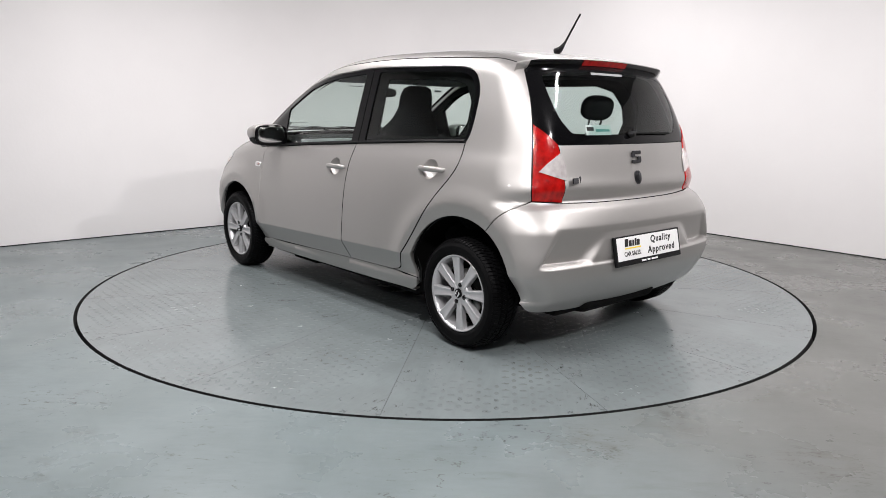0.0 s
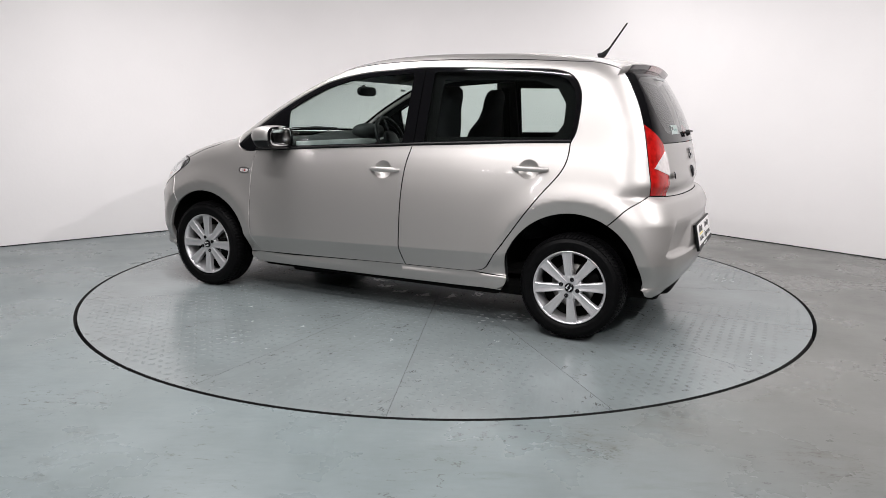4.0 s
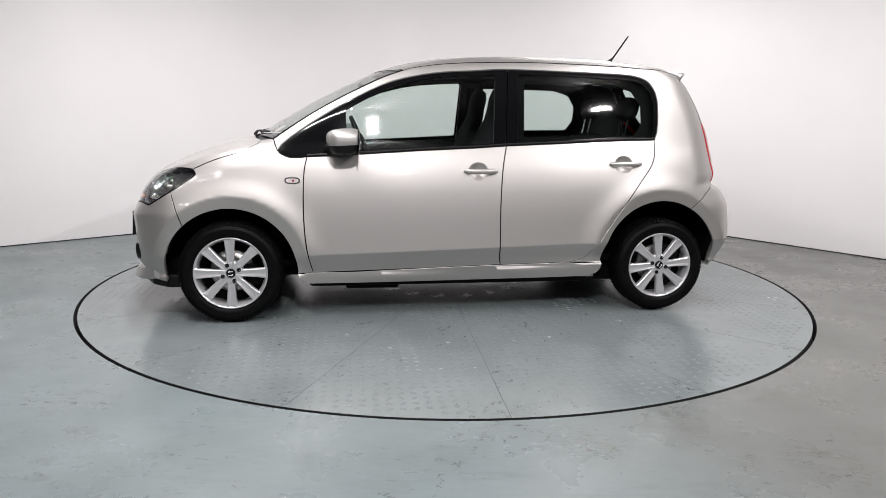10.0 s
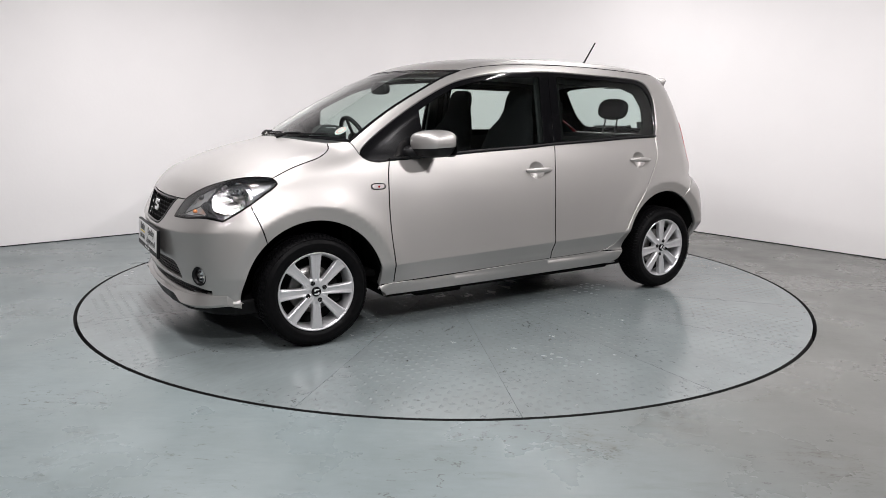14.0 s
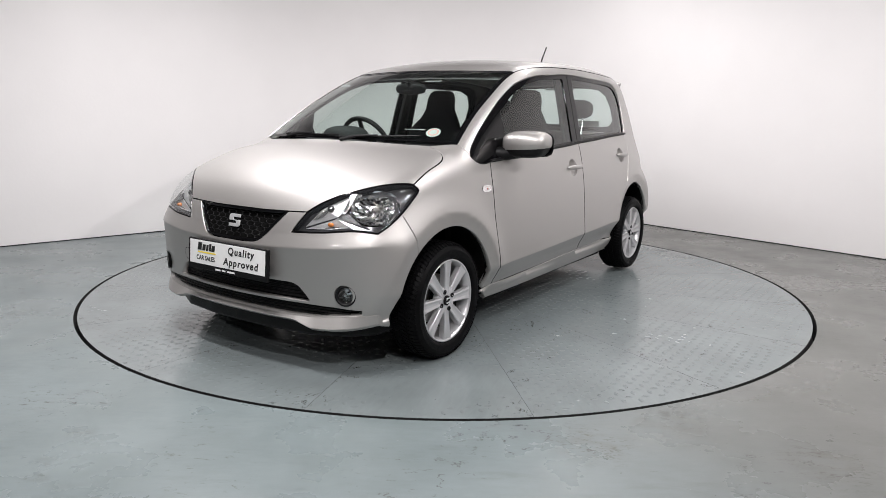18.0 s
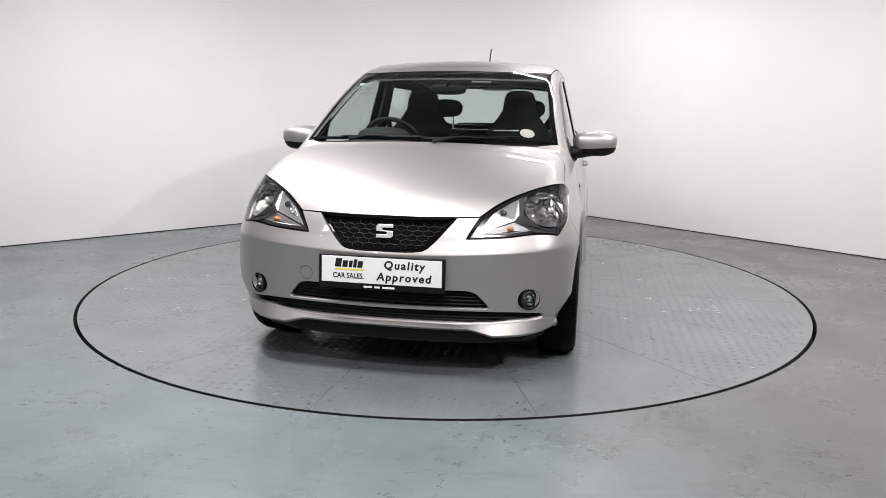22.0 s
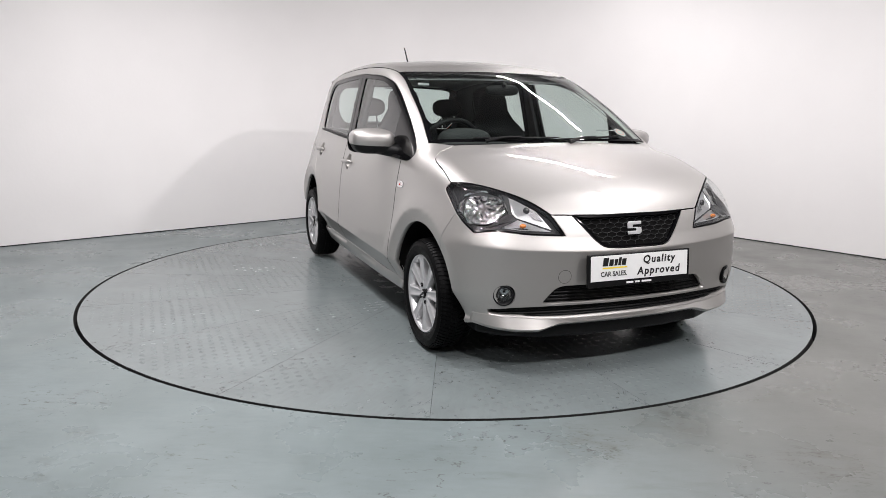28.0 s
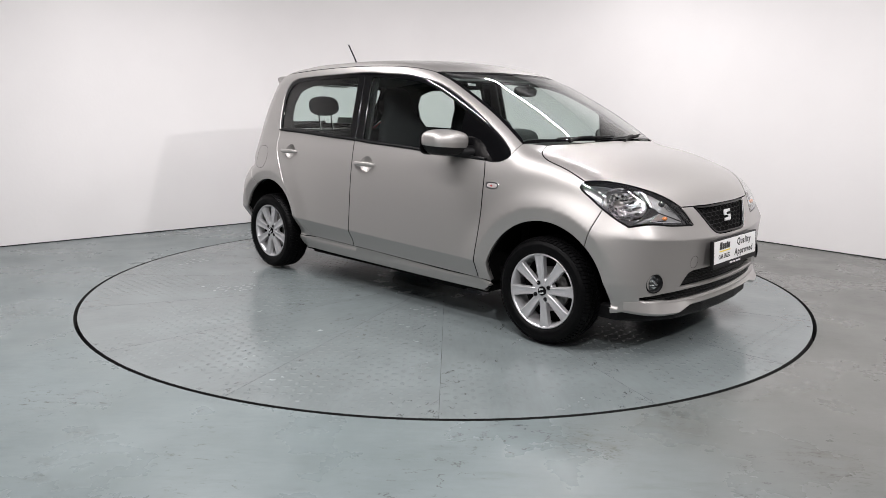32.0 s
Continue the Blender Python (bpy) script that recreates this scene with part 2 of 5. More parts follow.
def prism_bm(outline, depth, m=None, bevel=0.0):
    """A flat outline (x, y) with thickness along z."""
    bm = bmesh.new()
    f = bm.faces.new([bm.verts.new((x, y, 0)) for x, y in outline])
    ext = bmesh.ops.extrude_face_region(bm, geom=[f])
    bmesh.ops.translate(bm, verts=[v for v in ext["geom"] if isinstance(v, bmesh.types.BMVert)], vec=(0, 0, depth))
    bmesh.ops.recalc_face_normals(bm, faces=bm.faces)
    if bevel:
        bmesh.ops.bevel(bm, geom=[e for e in bm.edges], offset=bevel, segments=2, affect="EDGES", profile=0.5)
    if m is not None:
        bmesh.ops.transform(bm, matrix=m, verts=bm.verts)
    return bm


def tube_bm(points, radius, seg=10, caps=True):
    """A round bar along points; radius may be a list."""
    pts = [Vector(p) for p in points]
    rad = radius if isinstance(radius, (list, tuple)) else [radius] * len(pts)
    bm = bmesh.new()
    rings, up = [], Vector((0, 0, 1))
    for i, p in enumerate(pts):
        t = (pts[min(i + 1, len(pts) - 1)] - pts[max(i - 1, 0)]).normalized()
        a = t.cross(up if abs(t.z) < 0.95 else Vector((1, 0, 0))).normalized()
        b = t.cross(a)
        rings.append([bm.verts.new(p + rad[i] * (a * math.cos(2 * math.pi * k / seg) + b * math.sin(2 * math.pi * k / seg))) for k in range(seg)])
    for a, b in zip(rings, rings[1:]):
        for k in range(seg):
            bm.faces.new((a[k], a[(k + 1) % seg], b[(k + 1) % seg], b[k]))
    if caps:
        bm.faces.new(rings[0][::-1])
        bm.faces.new(rings[-1])
    bmesh.ops.recalc_face_normals(bm, faces=bm.faces)
    return bm


def blob_bm(sx, sy, sz, m=None, power=2.6, seg=24):
    """A rounded cushion."""
    bm = bmesh.new()
    bmesh.ops.create_uvsphere(bm, u_segments=seg, v_segments=seg // 2, radius=1)
    for v in bm.verts:
        n = sum(abs(c) ** power for c in v.co) ** (1 / power)
        v.co = Vector((v.co.x / n * sx, v.co.y / n * sy, v.co.z / n * sz))
    if m is not None:
        bmesh.ops.transform(bm, matrix=m, verts=bm.verts)
    return bm


# ---- the shape of the car's skin: x forward, y to its left, z up; the origin lies on the ground between the axles ----
class Curve:
    """A smooth curve through a few stations."""

    def __init__(self, pts, soft=0.02, linear=False):
        xs, ys = np.array(pts[::2], float), np.array(pts[1::2], float)
        g = np.arange(xs[0] - 0.4, xs[-1] + 0.4, 0.001)
        if linear:
            v = np.interp(g, xs, ys)
        else:
            s = np.diff(ys) / np.diff(xs)
            m = np.concatenate([[s[0]], np.where(s[1:] * s[:-1] > 0, 2 * s[1:] * s[:-1] / (s[1:] + s[:-1] + 1e-12), 0), [s[-1]]])
            i = np.clip(np.searchsorted(xs, g) - 1, 0, len(xs) - 2)
            h = xs[i + 1] - xs[i]
            t = np.clip((g - xs[i]) / h, 0, 1)
            v = (2 * t**3 - 3 * t**2 + 1) * ys[i] + (t**3 - 2 * t**2 + t) * h * m[i] + (3 * t**2 - 2 * t**3) * ys[i + 1] + (t**3 - t**2) * h * m[i + 1]
        k = np.arange(-int(3 * soft / 0.001), int(3 * soft / 0.001) + 1) * 0.001
        w = np.exp(-0.5 * (k / soft) ** 2)
        n = len(k) // 2
        v = np.convolve(np.pad(v, n, mode="edge"), w / w.sum(), mode="valid")
        self.g, self.v = g, v

    def __call__(self, x):
        return np.interp(x, self.g, self.v)


FLANK = Curve([0.0, 0.8235, 0.15, 0.823, 0.30, 0.8215, 0.41, 0.8190, 0.55, 0.812, 0.70, 0.798, 0.82, 0.776, 0.905, 0.750, 0.95, 0.732, 1.16, 0.677, 1.37, 0.622, 1.5, 0.588], 0.016)
TUCK = Curve([0.15, 0.100, 0.20, 0.080, 0.235, 0.063, 0.262, 0.0515, 0.270, 0.053, 0.279, 0.063, 0.30, 0.054, 0.3925, -0.003, 0.43, -0.0012, 0.50, 0.0, 1.0, 0.0], 0.002, True)
TAPER = Curve([-1.75, -0.15, -1.6, -0.085, -1.4, -0.045, -1.2, -0.026, -0.9, -0.014, -0.5, 0, 0.3, 0, 0.6, -0.004, 0.9, -0.012, 1.2, -0.008, 1.4, -0.020, 1.55, -0.046, 1.65, -0.076, 1.8, -0.15], 0.05)
PROFILE = Curve([-1.7, 1.350, -1.52, 1.382, -1.36, 1.408, -1.18, 1.435, -0.82, 1.463, -0.4, 1.469, -0.1, 1.459, 0.07, 1.444, 0.25, 1.414, 0.43, 1.357, 0.61, 1.275, 0.80, 1.178, 0.98, 1.074, 1.10, 0.998,
                 1.14, 0.977, 1.24, 0.951, 1.36, 0.917, 1.54, 0.851, 1.66, 0.789, 1.76, 0.718, 1.9, 0.60], 0.022)
NOSE = Curve([0.15, 1.70, 0.20, 1.735, 0.235, 1.776, 0.279, 1.795, 0.30, 1.795, 0.34, 1.796, 0.42, 1.801, 0.50, 1.806, 0.549, 1.811, 0.60, 1.787, 0.64, 1.774, 0.70, 1.759, 0.78, 1.734, 0.9, 1.66], 0.003, True)
TAIL = Curve([0.15, -1.56, 0.215, -1.62, 0.30, -1.695, 0.40, -1.738, 0.47, -1.745, 0.56, -1.735, 0.66, -1.722, 0.705, -1.708, 0.728, -1.668, 0.735, -1.660, 0.795, -1.677, 0.85, -1.664, 1.0, -1.632, 1.15, -1.573, 1.3, -1.486, 1.40, -1.412, 1.5, -1.335], 0.006)


def smax(a, b, k):
    h = np.maximum(k - np.abs(a - b), 0) / k
    return np.maximum(a, b) + h * h * k * 0.25


def flare(x, z):
    out = 0
    for cx, cz in ((1.205, 0.270), (-1.205, 0.297)):
        r = np.hypot(x - cx, z - cz)
        w = step01(r, 0.396, 0.428)
        rise = (0.016 - np.clip(0.412 - r, -0.02, 0.1) * 0.28) * (1 - w) + 0.016 * np.exp(-((np.clip(r - 0.412, 0, 9) / 0.075) ** 2)) * w
        out = out + rise * np.clip((z - 0.22) / 0.2, 0, 1) * (r < 0.8)
    return out


def step01(v, a, b):
    t = np.clip((v - a) / (b - a), 0, 1)
    return t * t * (3 - 2 * t)


def tail_recess(y, z):
    """The hollow round the rear plate."""
    band = np.clip((0.632 - z) / 0.165, 0, 1) * step01(z, 0.456, 0.472) * (1 - step01(y + (z - 0.465) * 0.55, 0.66, 0.705))
    mid = 1 - step01(y + (z - 0.465) * 1.0, 0.395, 0.485)
    return 0.048 * band * (1 - mid) + np.minimum(0.048 * band, 0.012) * mid


def hull(p):
    """Below zero inside the skin, above zero outside."""
    x, y, z = p[:, 0], np.abs(p[:, 1]), p[:, 2]
    y2 = (y / 0.66) ** 2
    low = 1 - step01(z, 0.60, 0.74)
    along = np.clip(x, -0.87, 0.86)
    zs = z + 0.029 * along + (0.0046 - 0.0053 * along) * (1 - step01(z, 0.30, 0.34))
    side = y - (FLANK(z) - TUCK(zs) + TAPER(x) + 0.020 * low * step01(-x, 1.35, 1.62) - 0.028 * step01(x, 0.95, 1.45) * step01(z, 0.56, 0.78) + flare(x, z))
    bon = step01(x, 1.02, 1.25)
    top = (z - (PROFILE(x + (0.105 - 0.055 * bon) * y2 * np.clip((x + 0.3) / 0.6, 0, 1)) - (0.028 + 0.012 * (1 - step01(x, 0.1, 0.7))) * y2)) * 0.93
    zn = z - 0.026 * (y / 0.65) ** 2 * step01(z, 0.44, 0.52) * (1 - step01(z, 0.59, 0.68))
    nose = x - (NOSE(zn) - 0.074 * (y / 0.6) ** 2 - 0.035 * (y / 0.70) ** 8)
    tail = TAIL(z) + 0.016 * (1 - low) + tail_recess(y, z) + (0.062 - 0.020 * low) * (y / 0.6) ** 2 + 0.03 * (y / (0.68 + 0.07 * low)) ** 8 - x
    f = smax(side, nose, 0.09)
    f = smax(f, tail, 0.10 + 0.035 * step01(z, 0.74, 0.9))
    return smax(f, top, 0.085)


def grad(p, e=0.0015):
    g = np.stack([hull(p + np.eye(3)[i] * e) - hull(p - np.eye(3)[i] * e) for i in range(3)], -1)
    return g / np.linalg.norm(g, axis=1, keepdims=True)


def root(o, d, lo, hi, off=0.0):
    """The outermost place on the skin along o + s d, for s from hi down to lo."""
    n = 36
    s_hi, s_lo, found = np.full(len(o), hi), np.full(len(o), lo), np.zeros(len(o), bool)
    prev = hi
    for k in range(1, n + 1):
        s = hi + (lo - hi) * k / n
        inside = (hull(o + d * s) - off) < 0
        first = inside & ~found
        s_hi[first], s_lo[first] = prev, s
        found |= inside
        prev = s
    for _ in range(20):
        mid = (s_hi + s_lo) / 2
        inside = (hull(o + d * mid[:, None]) - off) < 0
        s_lo, s_hi = np.where(inside, mid, s_lo), np.where(inside, s_hi, mid)
    return o + d * ((s_hi + s_lo) / 2)[:, None]


def unit(v):
    v = np.array(v, float)
    return v / np.linalg.norm(v)


def snap(pts, d, off=0.0, reach=0.4):
    pts = np.atleast_2d(np.array(pts, float))
    return root(pts, np.broadcast_to(unit(d), pts.shape), -reach, reach, off)


def spline(pts, step=0.018, straight=False):
    """Points at even steps along a smooth line through pts."""
    p = np.array(pts, float)
    if straight or len(p) < 3:
        dense = np.concatenate([np.linspace(a, b, 60, endpoint=False) for a, b in zip(p, p[1:])] + [p[-1:]])
    else:
        q = np.vstack([2 * p[0] - p[1], p, 2 * p[-1] - p[-2]])
        dense = []
        for i in range(1, len(q) - 2):
            t = np.linspace(0, 1, 40, endpoint=False)[:, None]
            a, b, c, d = q[i - 1], q[i], q[i + 1], q[i + 2]
            dense.append(0.5 * (2 * b + (c - a) * t + (2 * a - 5 * b + 4 * c - d) * t**2 + (3 * b - a - 3 * c + d) * t**3))
        dense = np.concatenate(dense + [p[-1:]])
    s = np.concatenate([[0], np.cumsum(np.linalg.norm(np.diff(dense, axis=0), axis=1))])
    n = max(2, int(round(s[-1] / step)) + 1)
    u = np.linspace(0, s[-1], n)
    return np.stack([np.interp(u, s, dense[:, i]) for i in range(p.shape[1])], -1)


def seam(a, mids, b, d, straight=False, step=0.018):
    """A line on the skin from node a by way of mids to node b."""
    line = spline([a, *mids, b], step, straight)
    line[1:-1] = snap(line[1:-1], d)
    line[0], line[-1] = a, b
    return line


def join(*lines):
    """One closed outline out of lines laid end to end."""
    return np.concatenate([l[:-1] for l in lines])


MIRROR = np.array([1, -1, 1])


def both(half):
    """A closed outline from a left half that runs from centre line to centre line."""
    return np.concatenate([half, (half * MIRROR)[::-1][1:-1]])


def in_poly(pt, poly):
    x, y = pt[:, 0][:, None], pt[:, 1][:, None]
    x0, y0 = poly[:, 0][None], poly[:, 1][None]
    x1, y1 = np.roll(poly[:, 0], -1)[None], np.roll(poly[:, 1], -1)[None]
    cross = (y0 > y) != (y1 > y)
    xi = x0 + (y - y0) * (x1 - x0) / np.where(np.abs(y1 - y0) < 1e-12, 1e-12, y1 - y0)
    return ((x < xi) & cross).sum(1) % 2 == 1


def edge_gap(pt, poly):
    a, b = poly[None], np.roll(poly, -1, 0)[None]
    ab = b - a
    t = np.clip(((pt[:, None] - a) * ab).sum(-1) / np.maximum((ab**2).sum(-1), 1e-12), 0, 1)
    return np.linalg.norm(pt[:, None] - (a + ab * t[..., None]), axis=-1).min(1)


class Plane:
    def __init__(self, d):
        self.d = unit(d)
        ref = np.array([0, 0, 1.0]) if abs(self.d[2]) < 0.9 else np.array([0, 1.0, 0])
        self.u = unit(np.cross(ref, self.d))
        self.v = np.cross(self.d, self.u)

    def flat(self, p):
        return np.stack([p @ self.u, p @ self.v], -1)

    def lift(self, uv, edge, off):
        s = edge @ self.d
        o = uv[:, :1] * self.u + uv[:, 1:] * self.v
        return root(o, np.broadcast_to(self.d, o.shape), s.min() - 0.2, s.max() + 0.2, off)


class Drum:
    """Wraps round an upright axis, for bumpers."""

    def __init__(self, ax, sign):
        self.ax, self.sign = ax, sign

    def flat(self, p):
        return np.stack([np.arctan2(self.sign * p[:, 1], self.sign * (p[:, 0] - self.ax)) * 0.85, p[:, 2]], -1)

    def lift(self, uv, edge, off):
        a = uv[:, 0] / 0.85
        d = np.stack([self.sign * np.cos(a), self.sign * np.sin(a), 0 * a], -1)
        o = np.stack([np.full(len(a), self.ax), 0 * a, uv[:, 1]], -1)
        return root(o, d, 0.35, 1.25, off)


def patch(name, outer, chart, material, parent, label="", holes=(), off=0.0, inset=0.0032, lip=0.012, step=0.02, mirror=False, crease=None):
    """A panel of the skin inside an outline, with a turned-in edge. crease: a line of the chart along which the skin bends sharply."""
    loops = []
    for i, loop in enumerate([outer, *holes]):
        uv = chart.flat(loop)
        area = (uv[:, 0] * np.roll(uv[:, 1], -1) - uv[:, 1] * np.roll(uv[:, 0], -1)).sum()
        loops.append(loop if (area > 0) == (i == 0) else loop[::-1])
    edge = np.concatenate(loops)
    n_edge = grad(edge)
    left = []
    start = 0
    edges = []
    for loop in loops:
        n = n_edge[start:start + len(loop)]
        t = np.roll(loop, -1, 0) - np.roll(loop, 1, 0)
        l = np.cross(n, t)
        left.append(l / np.maximum(np.linalg.norm(l, axis=1, keepdims=True), 1e-9))
        edges += [(start + i, start + (i + 1) % len(loop)) for i in range(len(loop))]
        start += len(loop)
    left = np.concatenate(left)
    edge = edge + left * inset + n_edge * off
    uv = chart.flat(edge)
    polys, start = [], 0
    for loop in loops:
        polys.append(uv[start:start + len(loop)])
        start += len(loop)
    lo, hi = polys[0].min(0), polys[0].max(0)
    gx, gy = np.meshgrid(np.arange(lo[0], hi[0], step), np.arange(lo[1], hi[1], step))
    gx[::2] += step / 2
    g = np.stack([gx.ravel(), gy.ravel()], -1)
    if crease is not None:
        us = np.arange(lo[0], hi[0], step * 0.8)
        zc = crease(us)
        g = g[np.abs(g[:, 1] - crease(g[:, 0])) > 0.011]
        g = np.concatenate([g, *(np.stack([us, zc + dz], -1) for dz in (-0.0065, -0.002, 0.002, 0.0065))])
    keep = in_poly(g, polys[0])
    for h in polys[1:]:
        keep &= ~in_poly(g, h)
    g = g[keep]
    for q in polys:
        if len(g):
            g = g[edge_gap(g, q) > (step * 0.55 if crease is None else 0.006)]
    allv = np.concatenate([uv, g]) if len(g) else uv
    vo, _, fo, ov, _, _ = delaunay_2d_cdt([Vector(v) for v in allv], edges, [], 0, 1e-7)
    src = np.array([o[0] if o else 0 for o in ov])
    faces = np.array([[src[i] for i in f] for f in fo if len(f) == 3])
    mid = allv[faces].mean(1)
    ok = in_poly(mid, polys[0])
    for h in polys[1:]:
        ok &= ~in_poly(mid, h)
    faces = faces[ok]
    a = allv[faces]
    area = (a[:, 1, 0] - a[:, 0, 0]) * (a[:, 2, 1] - a[:, 0, 1]) - (a[:, 1, 1] - a[:, 0, 1]) * (a[:, 2, 0] - a[:, 0, 0])
    faces[area < 0] = faces[area < 0][:, ::-1]
    pts = np.concatenate([edge, chart.lift(g, edge, off)]) if len(g) else edge
    nor = grad(pts)
    verts, normals, tris = [pts], [nor], [list(f) for f in faces]
    if lip:
        base, start = len(pts), 0
        m = len(edge)
        verts += [edge, edge - nor[:m] * lip]
        normals += [-left * 0.7 + nor[:m] * 0.7, -left]
        for loop in loops:
            for i in range(len(loop)):
                j = (i + 1) % len(loop)
                a, b = base + start + i, base + start + j
                tris.append([b, a, a + m, b + m])
            start += len(loop)
    verts, normals = np.concatenate(verts), np.concatenate(normals)
    obs = [link(name, verts, tris, material, parent, label, normals)]
    if mirror:
        obs.append(link(name, verts * MIRROR, [f[::-1] for f in tris], material, parent, label, normals * MIRROR))
    # turned-in panel edges are coloured dark to stand for the shade in the gaps
    if 0 < lip < 0.02 and material is PAINT:
        for o in obs:
            o.data.materials.append(DARK)
            o.data.polygons.foreach_set("material_index", [0] * len(faces) + [1] * (len(tris) - len(faces)))
    return obs


# ---- nodes and seams of the skin, left side ----
def node(x, y, z, d):
    return snap([(x, y, z)], d)[0]


SIDE, UP, FWD, BACK = (0, 1, 0), (0, 0, 1), (1, 0, 0), (-1, 0, 0)
HT = node(1.385, 0.718, 0.821, (0.2, 0.6, 0.77))
HC = node(1.045, 0.552, 0.967, UP)
HM = node(1.125, 0, 0.97, UP)
HI = node(1.709, 0.390, 0.704, (0.8, 0, 0.6))
GR = node(1.73, 0.297, 0.706, (0.8, 0, 0.6))
GM = node(1.76, 0, 0.712, (0.8, 0, 0.6))
GB = node(1.77, 0, 0.562, FWD)
HB = node(1.757, 0.342, 0.620, FWD)
HO = node(1.615, 0.705, 0.631, (0.7, 0.7, 0))
HS = node(1.500, 0.742, 0.704, (0.3, 0.95, 0))
AF1 = node(1.44, 0.78, 0.527, SIDE)
AF0 = node(1.549, 0.72, 0.216, SIDE)
AF2 = node(0.858, 0.77, 0.255, SIDE)
AG0 = node(0.775, 0.775, 0.262, SIDE)
AG1 = node(0.795, 0.74, 0.889, SIDE)
DT = node(0.949, 0.705, 0.923, SIDE)
WB = node(0.972, 0.662, 0.978, (0.4, 0.5, 0.75))
WT = node(0.27, 0.575, 1.36, (0.3, 0.4, 0.85))
WM0 = node(1.105, 0, 0.985, (0.5, 0, 0.85))
WM1 = node(0.408, 0, 1.37, UP)
BG0 = node(-0.265, 0.79, 0.29, SIDE)
BG1 = node(-0.287, 0.74, 0.952, SIDE)
CG = node(-1.160, 0.70, 0.990, SIDE)
RG0 = node(-0.66, 0.79, 0.296, SIDE)
SR = node(-0.866, 0.785, 0.288, SIDE)
AR1 = node(-1.38, 0.78, 0.598, SIDE)
AR0 = node(-1.548, 0.72, 0.285, SIDE)
TLO = node(-1.59, 0.685, 0.744, (-0.7, 0.7, 0))
TLI = node(-1.655, 0.512, 0.731, (-1, 0.2, 0))
TLT = node(-1.526, 0.627, 1.084, (-0.7, 0.7, 0))
GL = node(-1.635, 0.526, 0.992, (-1, 0.3, 0))
RC = node(-1.360, 0.56, 1.40, (0, 0.6, 0.8))
RM = node(-1.360, 0, 1.42, UP)
TB = node(-1.68, 0, 0.725, BACK)
TG = node(-1.63, 0, 0.992, BACK)


def arch(cx, cz, a0, a1, p0, p1):
    """Along a wheel arch, from angle a0 to a1 in degrees."""
    n = max(3, int(abs(a1 - a0) * 0.35))
    ang = np.radians(np.linspace(a0, a1, n + 1))
    pts = snap(np.stack([cx + 0.348 * np.cos(ang), 0 * ang + 0.78, cz + 0.348 * np.sin(ang)], -1), SIDE)
    pts[0], pts[-1] = p0, p1
    return pts


def ang(p, cx, cz):
    return math.degrees(math.atan2(p[2] - cz, p[0] - cx))


DIAG = (0.6, 0.7, 0.3)
hood_side = seam(HT, [(1.29, 0.712, 0.865), (1.15, 0.697, 0.908), (1.078, 0.640, 0.945)], HC, (0, 0.5, 0.87))
hood_rear = seam(HC, [(1.090, 0.4, 0.97), (1.117, 0.2, 0.97)], HM, UP)
lamp_top = seam(HI, [(1.643, 0.474, 0.762), (1.55, 0.583, 0.806), (1.467, 0.668, 0.825)], HT, (0.6, 0.2, 0.75))
hood_nose = seam(GR, [], HI, (0.8, 0, 0.6))
grille_top = seam(GM, [(1.755, 0.15, 0.711)], GR, (0.8, 0, 0.6))
grille_low = seam(GR, [(1.77, 0.24, 0.635), (1.77, 0.20, 0.592), (1.77, 0.165, 0.569), (1.77, 0.10, 0.562)], GB, FWD)
lamp_in = seam(HI, [], HB, FWD)
lamp_low = seam(HB, [(1.70, 0.48, 0.628), (1.684, 0.60, 0.640), (1.655, 0.655, 0.640)], HO, (0.8, 0.5, 0))
lamp_out1 = seam(HO, [(1.556, 0.727, 0.664)], HS, DIAG)
lamp_out2 = seam(HS, [(1.43, 0.742, 0.752), (1.372, 0.738, 0.795)], HT, DIAG)
bump_seam = seam(HS, [], AF1, SIDE)
arch_f1 = arch(1.205, 0.270, ang(AF1, 1.205, 0.270), ang(AF0, 1.205, 0.270), AF1, AF0)
arch_f2 = arch(1.205, 0.270, ang(AF1, 1.205, 0.270), ang(AF2, 1.205, 0.270) % 360, AF1, AF2)
fender_low = seam(AF2, [], AG0, SIDE)
gap_a = seam(AG0, [(0.798, 0.78, 0.374), (0.813, 0.78, 0.502), (0.817, 0.78, 0.659), (0.810, 0.78, 0.814)], AG1, SIDE)
belt_tip = seam(AG1, [(0.85, 0.74, 0.884), (0.896, 0.73, 0.889), (0.935, 0.72, 0.906)], DT, SIDE)
pillar_foot = seam(DT, [], WB, (0.3, 0.8, 0.5))
cowl_side = seam(HC, [], WB, (0.3, 0.4, 0.85))
screen_low = seam(WB, [(1.05, 0.4, 0.98), (1.09, 0.2, 0.985)], WM0, (0.5, 0, 0.85))
screen_side = seam(WB, [(0.78, 0.630, 1.11), (0.58, 0.606, 1.22), (0.40, 0.584, 1.31)], WT, (0.4, 0.4, 0.8))
screen_top = seam(WT, [(0.345, 0.40, 1.365), (0.392, 0.2, 1.37)], WM1, (0.3, 0, 0.95))
roof_side = seam(WT, [(0.0, 0.592, 1.40), (-0.4, 0.598, 1.42), (-0.8, 0.592, 1.42), (-1.15, 0.575, 1.41)], RC, (0, 0.3, 0.95))
roof_rear = seam(RC, [(-1.360, 0.3, 1.41)], RM, UP)
belt_front = seam(AG1, [(0.516, 0.76, 0.904), (0.201, 0.76, 0.924), (-0.114, 0.75, 0.94)], BG1, SIDE)
